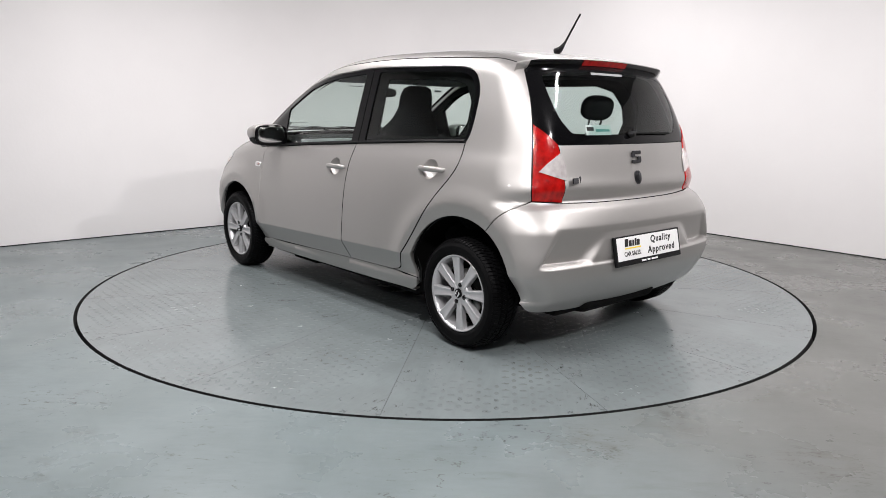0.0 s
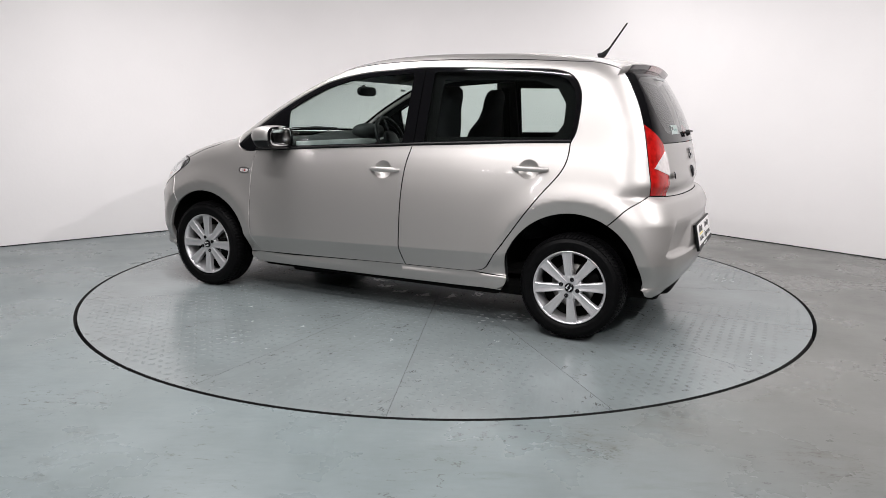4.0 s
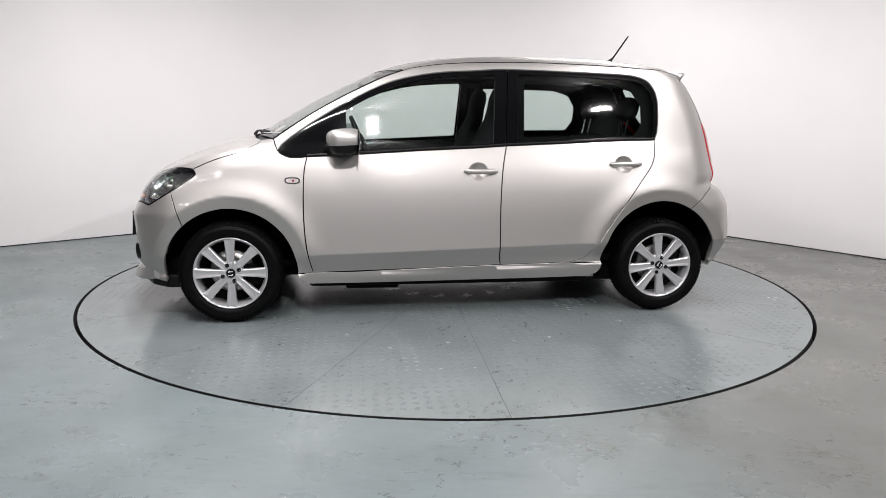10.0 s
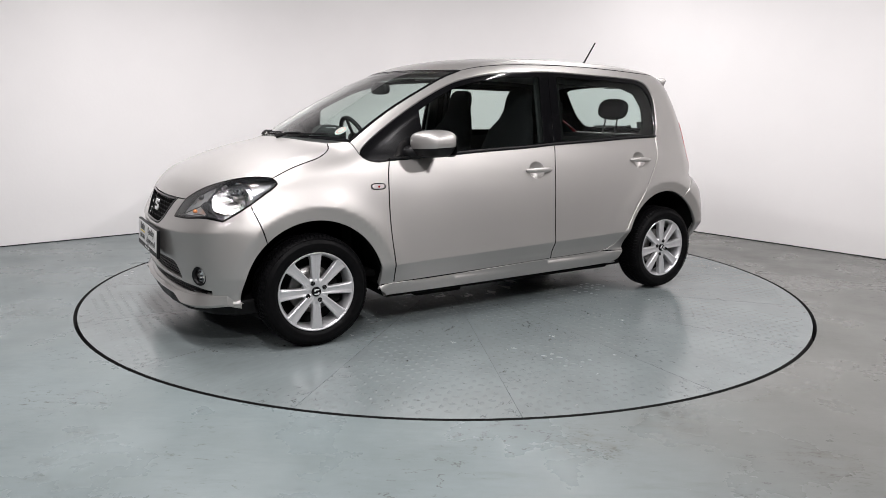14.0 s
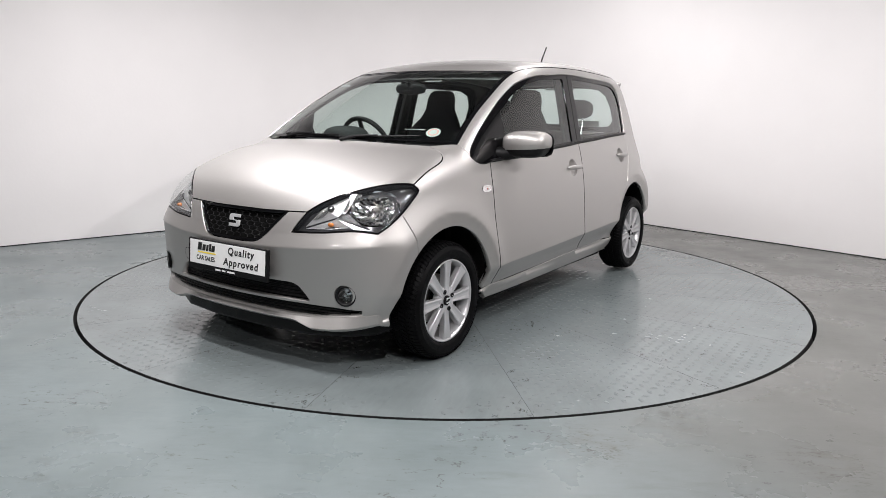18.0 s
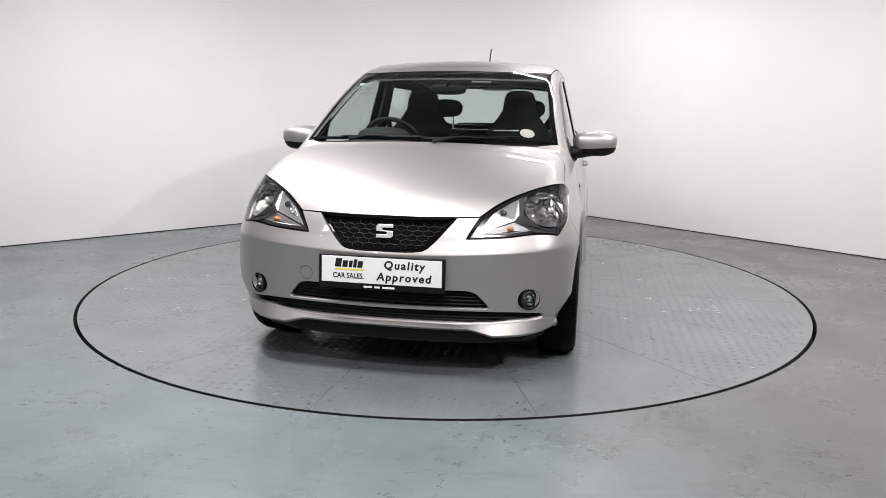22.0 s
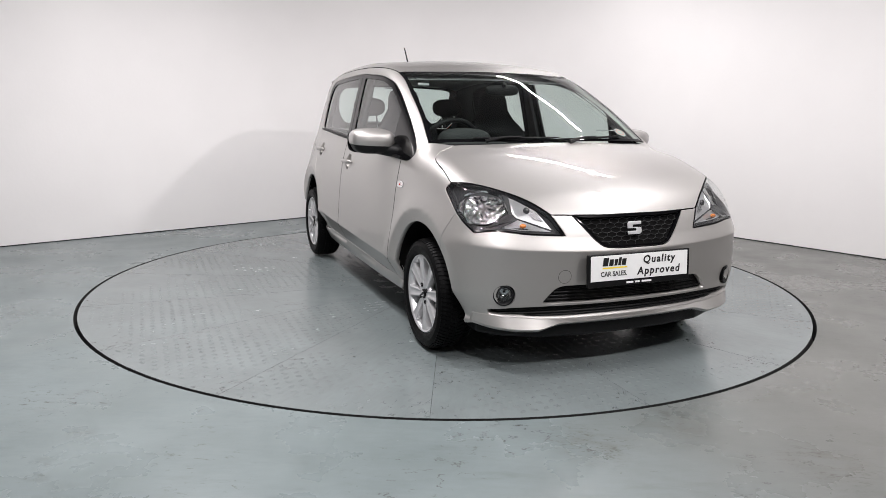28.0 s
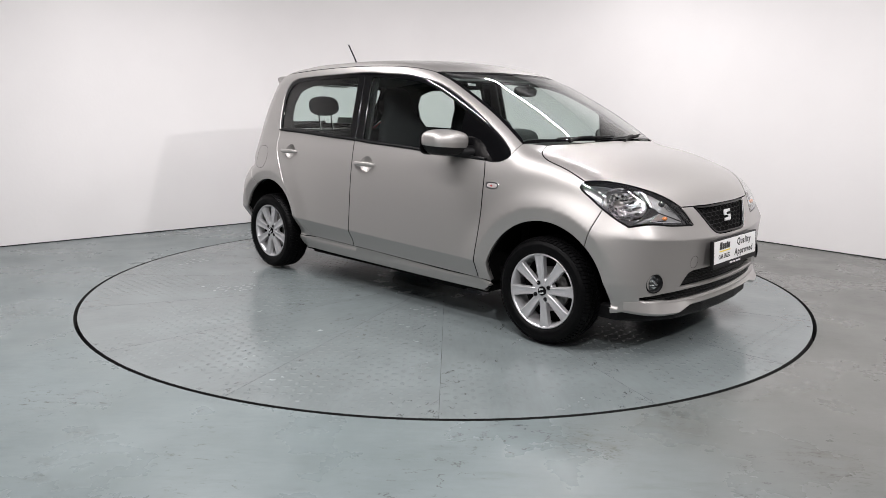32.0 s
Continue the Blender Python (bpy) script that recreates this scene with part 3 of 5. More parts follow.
belt_rear = seam(BG1, [(-0.585, 0.74, 0.966), (-0.897, 0.73, 0.982)], CG, SIDE)
door_low1 = seam(AG0, [], BG0, SIDE)
gap_b = seam(BG0, [(-0.251, 0.78, 0.36), (-0.248, 0.8, 0.519), (-0.251, 0.8, 0.675), (-0.263, 0.78, 0.829)], BG1, SIDE)
door_low2 = seam(BG0, [], RG0, SIDE)
gap_c = seam(RG0, [(-0.738, 0.79, 0.317), (-0.783, 0.79, 0.366), (-0.841, 0.79, 0.446), (-0.928, 0.79, 0.574), (-1.043, 0.78, 0.731), (-1.125, 0.77, 0.835), (-1.155, 0.75, 0.905)], CG, SIDE)
sill_top = seam(AG0, [(0.509, 0.78, 0.266), (-0.124, 0.78, 0.286)], RG0, SIDE)
sill_end = seam(RG0, [], SR, SIDE)
arch_r1 = arch(-1.205, 0.297, ang(SR, -1.205, 0.297), ang(AR1, -1.205, 0.297), SR, AR1)
arch_r2 = arch(-1.205, 0.297, ang(AR1, -1.205, 0.297), ang(AR0, -1.205, 0.297) % 360, AR1, AR0)
rear_seam = seam(AR1, [(-1.463, 0.74, 0.685)], TLO, (-0.4, 0.9, 0))
tail_out = seam(TLO, [(-1.585, 0.695, 0.82), (-1.575, 0.69, 0.93)], TLT, (-0.6, 0.8, 0))
tail_low = seam(TLI, [], TLO, (-0.8, 0.5, 0))
tail_in1 = seam(TLI, [(-1.65, 0.505, 0.80), (-1.65, 0.510, 0.90)], GL, (-1, 0.2, 0))
tail_in2 = seam(GL, [(-1.59, 0.572, 1.04)], TLT, (-0.9, 0.4, 0))
gate_side = seam(TLT, [(-1.49, 0.60, 1.2), (-1.435, 0.58, 1.32)], RC, (-0.7, 0.6, 0.2))
gate_low = seam(TB, [(-1.68, 0.3, 0.726)], TLI, BACK)
glass_low = seam(TG, [(-1.63, 0.3, 0.992)], GL, BACK)
dlo = [seam(CG, [(-1.183, 0.7, 1.05), (-1.190, 0.68, 1.19), (-1.174, 0.66, 1.264), (-1.130, 0.64, 1.319), (-1.060, 0.63, 1.345), (-0.95, 0.62, 1.354), (-0.724, 0.62, 1.36), (-0.316, 0.62, 1.369), (-0.108, 0.62, 1.357),
                 (0.046, 0.62, 1.348), (0.201, 0.63, 1.326), (0.355, 0.64, 1.288), (0.512, 0.66, 1.218), (0.669, 0.68, 1.131), (0.829, 0.70, 1.028), (0.925, 0.70, 0.955)], DT, SIDE)]
i_b = int(np.argmin(np.abs(dlo[0][:, 0] + 0.312) + (dlo[0][:, 2] < 1.2)))
dlo_rear, dlo_front = dlo[0][: i_b + 1], dlo[0][i_b:]
gap_b2 = seam(BG1, [], dlo[0][i_b], SIDE)

# ---- the car ----
car = tagged(new("car"), "small five-door hatchback car in silver metallic paint parked on the turntable", "car")
P_SIDE, P_DIAG, P_TOP = Plane(SIDE), Plane((0.15, 0.75, 0.6)), Plane(UP)


def shrink(loop, chart, by):
    """The outline moved inwards on the skin."""
    uv = chart.flat(loop)
    area = (uv[:, 0] * np.roll(uv[:, 1], -1) - uv[:, 1] * np.roll(uv[:, 0], -1)).sum()
    l = loop if area > 0 else loop[::-1]
    n = grad(l)
    t = np.roll(l, -1, 0) - np.roll(l, 1, 0)
    c = np.cross(n, t)
    c /= np.maximum(np.linalg.norm(c, axis=1, keepdims=True), 1e-9)
    for _ in range(3):
        c = (np.roll(c, 1, 0) + c + np.roll(c, -1, 0)) / 3
    q = l + c * by
    return root(q, n, -0.1, 0.1)


def oval(cx, cy, cz, rx, rz, d=SIDE, n=28, power=2.0):
    a = np.linspace(0, 2 * math.pi, n, endpoint=False)
    c, q = np.cos(a), np.sin(a)
    e = 2 / power
    return snap(np.stack([cx + rx * np.sign(c) * np.abs(c) ** e, 0 * a + cy, cz + rz * np.sign(q) * np.abs(q) ** e], -1), d)


def gap_shade(line, mirror=True, r=0.0045, deep=0.008):
    """A strip that closes a gap from behind, coloured dark for the shade between panels."""
    p = line - grad(line) * deep
    part("gap_shade", tube_bm(p, r, 6), DARK, car)
    if mirror:
        part("gap_shade", tube_bm(p * MIRROR, r, 6), DARK, car)


def half_loop(*lines):
    """A symmetric outline from lines that run from centre line to centre line on the left."""
    return both(np.concatenate([*(l[:-1] for l in lines[:-1]), lines[-1]]))


# --- skin panels ---
BONNET = half_loop(grille_top, hood_nose, lamp_top, hood_side, hood_rear)
SCREEN = half_loop(screen_low[::-1], screen_side, screen_top)
ROOF = half_loop(screen_top[::-1], roof_side, roof_rear)
P_BON, P_SCR, P_GLS = Plane((0.4, 0, 0.92)), Plane((0.5, 0, 0.86)), Plane((-0.9, 0, 0.4))
patch("bonnet", BONNET, P_BON, PAINT, car)
patch("cowl", half_loop(hood_rear[::-1], cowl_side, screen_low), P_BON, BLACK, car, "black plastic cowl below the windscreen", off=-0.014)
screen_in = shrink(SCREEN, P_SCR, 0.022)
windscreen = patch("windscreen", screen_in, P_SCR, GLASS, car, "clear windscreen glass", off=-0.003, lip=0.0, inset=0)[0]
patch("border", SCREEN, P_SCR, GLOSS_BLACK, windscreen, "black printed border", holes=[screen_in], off=-0.002, lip=0.005, inset=0.001)
patch("roof", ROOF, P_TOP, PAINT, car)
patch("front_fender", join(hood_side, cowl_side, pillar_foot[::-1], belt_tip[::-1], gap_a[::-1], fender_low[::-1], arch_f2[::-1], bump_seam[::-1], lamp_out2), P_DIAG, PAINT, car, mirror=True, lip=0.03, step=0.016)
patch("side_frame", join(pillar_foot, screen_side, roof_side, gate_side[::-1], tail_out[::-1], rear_seam[::-1], arch_r1[::-1], sill_end[::-1], gap_c, dlo[0]), Plane((0, 0.9, 0.35)), PAINT, car, mirror=True, lip=0.03, step=0.016)
FRONT_DOOR = join(door_low1, gap_b, belt_front[::-1], gap_a[::-1])
REAR_DOOR = join(door_low2, gap_c, belt_rear[::-1], gap_b[::-1])
cup_f, cup_r = oval(-0.125, 0.78, 0.815, 0.052, 0.046), oval(-0.965, 0.77, 0.853, 0.052, 0.046)


def door_crease(u):
    return 0.3925 + 0.029 * u


front_doors = patch("front_door", FRONT_DOOR, P_SIDE, PAINT, car, mirror=True, holes=[cup_f], crease=door_crease)
rear_doors = patch("rear_door", REAR_DOOR, P_SIDE, PAINT, car, mirror=True, holes=[cup_r], crease=door_crease)
sill_bot = snap(spline([(-0.864, 0.77, 0.268), (-0.848, 0.77, 0.232), (-0.80, 0.77, 0.210), (-0.70, 0.77, 0.205), (0.70, 0.77, 0.196), (0.80, 0.77, 0.202), (0.845, 0.77, 0.222), (0.856, 0.77, 0.244)]), SIDE)
patch("sill", join(fender_low, sill_top, sill_end, np.stack([SR, sill_bot[0]]), sill_bot, np.stack([sill_bot[-1], AF2])), P_SIDE, PAINT, car, mirror=True, lip=0.03)
for line in (hood_side, gap_a, gap_b, gap_c, door_low1, door_low2, sill_top, bump_seam, rear_seam, pillar_foot, cowl_side, fender_low, sill_end, gate_side, roof_side):
    gap_shade(line)
for line in (lamp_top, lamp_low, lamp_out1, lamp_out2, lamp_in, tail_out, tail_in1, tail_low, gate_low):
    gap_shade(line)

# --- front bumper with its openings ---
bump_low = snap(spline([AF0, (1.60, 0.715, 0.220), (1.64, 0.685, 0.232), (1.69, 0.60, 0.228), (1.74, 0.50, 0.226), (1.76, 0.44, 0.226), (1.785, 0.34, 0.238), (1.79, 0.2, 0.240), (1.80, 0, 0.240)]), (0.9, 0.3, 0))
bump_low[0] = AF0
bump_low[-1][1] = 0


def nose_loop(half, step=0.018):
    return both(snap(spline([(1.79, y, z) for y, z in half], step, True), FWD))


slot_loop = nose_loop([(0.0, 0.314), (0.40, 0.315), (0.56, 0.313), (0.664, 0.304), (0.658, 0.285), (0.565, 0.277), (0.455, 0.264), (0.33, 0.259), (0.0, 0.260)])
intake_loop = nose_loop([(0.0, 0.330), (0.443, 0.331), (0.412, 0.368), (0.385, 0.394), (0.350, 0.403), (0.0, 0.403)])
fog_ring = snap([(1.72, 0.602 + 0.044 * math.cos(a), 0.370 + 0.042 * math.sin(a)) for a in np.linspace(0, 2 * math.pi, 28, endpoint=False)], (0.85, 0.5, 0))
D_NOSE, D_TAIL = Drum(0.9, 1), Drum(-0.9, -1)
BUMPER = half_loop(grille_low[::-1], hood_nose, lamp_in, lamp_low, lamp_out1, bump_seam, arch_f1, bump_low)


def nose_crease(u):
    return 0.549 + 0.026 * (0.90 * np.sin(np.clip(u / 0.85, -1.2, 1.2)) / 0.65) ** 2


front_bumper = patch("front_bumper", BUMPER, D_NOSE, PAINT, car, holes=[slot_loop, intake_loop, fog_ring, fog_ring * MIRROR], lip=0.03, step=0.016, crease=nose_crease)[0]
P_FWD = Plane(FWD)
# the sharp lip below the lower slot, deepest near the corners
lip_v = []
lip_ys = np.linspace(-0.705, 0.705, 76)
for y in lip_ys:
    u = abs(y)
    z_top = np.interp(u, [0, 0.33, 0.455, 0.565, 0.658, 0.705], [0.258, 0.257, 0.262, 0.275, 0.283, 0.285])
    z_low = np.interp(u, [0, 0.35, 0.375, 0.464, 0.559, 0.64, 0.705], [0.240, 0.238, 0.236, 0.213, 0.217, 0.226, 0.240])
    out = np.interp(u, [0, 0.35, 0.45, 0.60, 0.67, 0.705], [0.022, 0.022, 0.032, 0.022, 0.010, 0.001])
    x_top = snap([(1.79 - 0.09 * u * u, y, z_top)], FWD)[0][0]
    x_low = x_top + out
    lip_v += [(x_top - 0.012, y, z_top + 0.001), (x_top + 0.003, y, z_top - 0.002), (x_low, y, z_low + 0.008), (x_low - 0.001, y, z_low + 0.004), (x_low - 0.016, y, z_low - 0.006), (x_low - 0.075, y, z_low)]
lip = bmesh.new()
rings = [[lip.verts.new(lip_v[i * 6 + k]) for k in range(6)] for i in range(len(lip_ys))]
for a, b in zip(rings, rings[1:]):
    for k in range(6):
        lip.faces.new((a[k], b[k], b[(k + 1) % 6], a[(k + 1) % 6]))
lip.faces.new(rings[0])
lip.faces.new(rings[-1][::-1])
bmesh.ops.recalc_face_normals(lip, faces=lip.faces)
for e in lip.edges:
    e.smooth = abs(e.verts[0].co.y - e.verts[1].co.y) < 0.001 and abs(e.verts[0].co.y) < 0.70
part("bumper_lip", lip, PAINT, front_bumper, "sharp silver lip", True)
for loop, rows in ((intake_loop, (0.343, 0.358, 0.373, 0.388)), (slot_loop, (0.274, 0.287, 0.300))):
    air = patch("air_intake", loop, P_FWD, BLACK, car, "black lower air intake with slats", off=-0.035, inset=-0.01)[0]
    for z in rows:
        ys = np.arange(-0.62, 0.621, 0.03)
        uv = np.stack([ys, 0 * ys + z], -1)
        ys = ys[in_poly(uv, loop[:, 1:])]
        if len(ys) > 2:
            line = snap([(1.79, y, z) for y in ys], FWD, off=-0.022)
            part("slat", tube_bm(line, 0.0035, 6), BLACK, air)

# radiator grille: frame, backing and honeycomb
grille_loop = half_loop(grille_top, grille_low)
grille_in = shrink(grille_loop, P_FWD, 0.014)
grille = patch("grille", grille_loop, P_FWD, DARK, car, "black honeycomb radiator grille", off=-0.024)[0]
patch("grille_frame", grille_loop, P_FWD, GLOSS_BLACK, grille, holes=[grille_in], off=0.002, lip=0.02)
hex_bm = bmesh.new()
cw, ch = 0.046, 0.0215
for r in range(-1, 9):
    for c in range(-8, 9):
        cy, cz = (c + 0.5 * (r % 2)) * cw, 0.560 + r * ch * 0.86
        ring = [(cy + 0.5 * cw * a, cz + ch * b) for a, b in ((0, 0.57), (1, 0.29), (1, -0.29), (0, -0.57), (-1, -0.29), (-1, 0.29))]
        for k in (0, 1, 2):
            a, b = np.array(ring[k]), np.array(ring[k + 1])
            if in_poly(np.array([(a + b) / 2]), grille_in[:, 1:])[0]:
                p = snap([(1.76, *a), (1.76, *b)], FWD, off=-0.012)
                t = tube_bm(p, 0.0019, 4, False)
                me_ = bpy.data.meshes.new("tmp")
                t.to_mesh(me_)
                t.free()
                hex_bm.from_mesh(me_)
                bpy.data.meshes.remove(me_)
tagged(part("honeycomb", hex_bm, BLACK, grille), kind="stuff")


def emblem(m, size, material, parent):
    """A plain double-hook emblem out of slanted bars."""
    k = size
    for pts in ([(-0.5, -0.02), (-0.5, 0.36), (-0.38, 0.5), (0.5, 0.5), (0.5, 0.24), (-0.14, 0.24), (-0.14, 0.06), (0.30, -0.03), (-0.2, -0.03)], [(0.5, 0.02), (0.5, -0.36), (0.38, -0.5), (-0.5, -0.5), (-0.5, -0.24), (0.14, -0.24), (0.14, -0.06), (-0.30, 0.03), (0.2, 0.03)]):
        part("emblem", prism_bm([(x * k, y * k * 0.80) for x, y in pts], 0.006, m, 0.0018), material, parent, "chrome emblem")


emblem(Matrix.Translation((1.770, 0, 0.640)) @ Matrix(((0, 0, 1, 0), (1, 0, 0, 0), (0, 1, 0, 0), (0, 0, 0, 1))) @ pose(0, 0, 0, -12), 0.072, BADGE, grille)

# fog lamps
for s in (1, -1):
    m = Matrix.Translation((1.700, s * 0.602, 0.370)) @ Vector((0.86, s * 0.5, 0)).to_track_quat("Z", "Y").to_matrix().to_4x4()
    fog = part("fog_lamp", lathe_bm([(0.045, 0.014), (0.043, 0.018), (0.035, 0.012), (0.032, -0.006), (0.046, -0.02)], 36, m), BLACK, car, "round fog lamp in a black bezel", True)
    part("reflector", lathe_bm([(0.032, -0.004), (0.026, -0.018), (0.014, -0.027), (0.0005, -0.030)], 28, m), CHROME, fog, smooth=True)
    part("lens", lathe_bm([(0.033, 0.002), (0.022, 0.006), (0.0005, 0.008)], 28, m), LENS, fog, smooth=True)
    part("bulb", blob_bm(0.007, 0.007, 0.012, m @ pose(0, 0, -0.014), 2.0, 12), CHROME, fog, smooth=True)
tow = snap([(1.78, -0.35 + 0.029 * math.cos(a), 0.446 + 0.029 * math.sin(a)) for a in np.linspace(0, 2 * math.pi, 33)], FWD, off=-0.0008)
part("tow_cover", tube_bm(tow, 0.0013, 5, False), DARK, car, "round tow eye cover outline")

# --- rear panels ---
tail_bump_low = snap(spline([AR0, (-1.60, 0.66, 0.24), (-1.62, 0.45, 0.222), (-1.63, 0, 0.213)]), (-0.9, 0.3, 0))
tail_bump_low[0] = AR0
tail_bump_low[-1][1] = 0
rear_bumper = patch("rear_bumper", half_loop(gate_low, tail_low, rear_seam[::-1], arch_r2, tail_bump_low), D_TAIL, PAINT, car, lip=0.03, step=0.011)[0]
tailgate = patch("tailgate", half_loop(glass_low, tail_in1[::-1], gate_low[::-1]), Plane(BACK), PAINT, car, crease=lambda u: 0.795 + 0 * u)[0]
P_LAMP = Plane((-0.75, 0.65, 0))
TAIL_LAMP = join(tail_low, tail_out, tail_in2[::-1], tail_in1[::-1])
tail_lamps = patch("tail_lamp", TAIL_LAMP, P_LAMP, RED_LENS, car, "red tail lamp with a clear wedge", off=0.004, lip=0.007, mirror=True)
wedge = snap(spline([(-1.6, 0.652, 0.872), (-1.6, 0.60, 0.912), (-1.63, 0.535, 0.962), (-1.65, 0.519, 0.90), (-1.65, 0.513, 0.828), (-1.62, 0.58, 0.850), (-1.6, 0.652, 0.872)], 0.012, True)[:-1], (-0.8, 0.6, 0))
wedges = patch("clear_wedge", wedge, P_LAMP, CLEAR_LENS, None, "clear reversing and indicator lens", off=0.0065, lip=0.004, step=0.012, mirror=True)
for w, t in zip(wedges, tail_lamps):
    w.parent = t
for o, t in zip(patch("lamp_back", TAIL_LAMP, P_LAMP, DARK, None, "black back of the lamp", off=-0.03, lip=0, inset=0.002, mirror=True), tail_lamps):
    o.parent = t
REAR_GLASS = half_loop(glass_low, tail_in2, gate_side, roof_rear)
pane_half = snap(spline([(-1.6, 0, 1.035), (-1.6, 0.36, 1.040), (-1.58, 0.445, 1.085), (-1.55, 0.48, 1.17), (-1.5, 0.485, 1.28), (-1.47, 0.46, 1.322), (-1.46, 0.30, 1.334), (-1.46, 0, 1.338)], 0.02), (-0.9, 0.1, 0.3))
rear_pane = both(pane_half)
rear_window = patch("rear_window", rear_pane, P_GLS, TINTED, car, "tinted rear window glass", off=-0.001, lip=0, inset=0)[0]
patch("border", REAR_GLASS, P_GLS, GLOSS_BLACK, rear_window, "gloss black glass border", holes=[rear_pane], inset=0.001, lip=0.006)

# roof spoiler with the high brake lamp
sp_v, sp_f = [], []
ys = np.linspace(-0.570, 0.570, 47)


def spoiler_tip(y):
    e, end = (abs(y) / 0.57) ** 2, max(0, (abs(y) - 0.49) / 0.08) ** 2
    return -1.432 + 0.030 * e + 0.035 * end, 1.394 - 0.022 * e - 0.012 * end


for y in ys:
    e = (abs(y) / 0.57) ** 2
    root_x = -1.350
    tip_x, zt = spoiler_tip(y)
    zr = snap([(root_x, y * 0.985, 1.41)], UP)[0][2]
    zm = (zr + zt) / 2 + 0.003
    gx = snap([(-1.46, y * 0.97, zt - 0.055)], BACK)[0][0]
    sp_v += [(root_x, y, zr + 0.001), ((root_x + tip_x) / 2, y, zm), (tip_x + 0.004, y, zt), (tip_x, y, zt - 0.005), (tip_x + 0.020, y, zt - 0.034), (tip_x + 0.026, y, zt - 0.039), (max(gx + 0.006, tip_x + 0.028), y, zt - 0.052), (root_x, y, zr - 0.05)]
for i in range(len(ys) - 1):
    for k in range(8):
        a, b = i * 8 + k, i * 8 + (k + 1) % 8
        sp_f.append((a, b, b + 8, a + 8))
sp_f += [tuple(range(8))[::-1], tuple(range(46 * 8, 47 * 8))]
spoiler = link("roof_spoiler", sp_v, sp_f, PAINT, car)
for i, face in enumerate(sp_f[:46 * 8]):
    if face[0] % 8 in (3, 4, 5) and 2 <= i // 8 < 44:
        spoiler.data.polygons[i].material_index = 1
spoiler.data.materials.append(GLOSS_BLACK)
lamp_v = [(spoiler_tip(y)[0] - 0.0025 - 0.69 * (dz + 0.005), y, spoiler_tip(y)[1] + dz) for y in np.linspace(-0.175, 0.175, 12) for dz in (-0.007, -0.031)]
bm = bmesh.new()
lv = [bm.verts.new(v) for v in lamp_v]
lb = [bm.verts.new((v[0] + 0.03, v[1], v[2])) for v in lamp_v]
for i in range(0, 22, 2):
    bm.faces.new((lv[i], lv[i + 1], lv[i + 3], lv[i + 2]))
    bm.faces.new((lv[i], lv[i + 2], lb[i + 2], lb[i]))
    bm.faces.new((lv[i + 1], lb[i + 1], lb[i + 3], lv[i + 3]))
bmesh.ops.recalc_face_normals(bm, faces=bm.faces)
part("brake_lamp", bm, RED_LENS, spoiler, "red high brake lamp")


# --- side windows: black frames with panes, one of each a door ---
def side_loop(pts, step=0.018):
    return snap(spline([(x, 0.68, z) for x, z in (*pts, pts[0])], step, True)[:-1], SIDE)


pane_f = side_loop([(0.575, 0.926), (0.2, 0.946), (-0.215, 0.968), (-0.238, 1.338), (-0.10, 1.330), (0.046, 1.321), (0.19, 1.300), (0.34, 1.262), (0.46, 1.208), (0.585, 1.138)])
pane_r = side_loop([(-0.352, 0.975), (-0.897, 1.006), (-1.150, 1.012), (-1.158, 1.06), (-1.163, 1.185), (-1.147, 1.250), (-1.108, 1.296), (-1.05, 1.319), (-0.95, 1.328), (-0.724, 1.335), (-0.368, 1.343)])
quarter = side_loop([(0.60, 0.925), (0.60, 1.128), (0.66, 1.09), (0.76, 1.02), (0.80, 0.985), (0.78, 0.93)])
FW = join(belt_front[::-1], belt_tip, dlo_front[::-1], gap_b2[::-1])
RW = join(belt_rear[::-1], gap_b2, dlo_rear[::-1])
for doors, loop, pane in ((front_doors, FW, pane_f), (rear_doors, RW, pane_r)):
    frames = patch("window_frame", loop, P_SIDE, GLOSS_BLACK, None, "gloss black window frame", holes=[pane], mirror=True, off=-0.004, lip=0.012)
    panes = patch("pane", pane, P_SIDE, GLASS, None, "tinted side glass", mirror=True, off=-0.010, lip=0, inset=-0.002)
    for d, f, p in zip(doors, frames, panes):
        f.parent, p.parent = d, d
for doors, line in ((front_doors, belt_front), (rear_doors, belt_rear)):
    for d, k in zip(doors, (np.ones(3), MIRROR)):
        lift = line + np.array([0, 0, 0.007]) + grad(line) * 0.002
        part("belt_seal", tube_bm(lift * k, 0.0075, 6), BLACK, d, "black rubber belt seal")

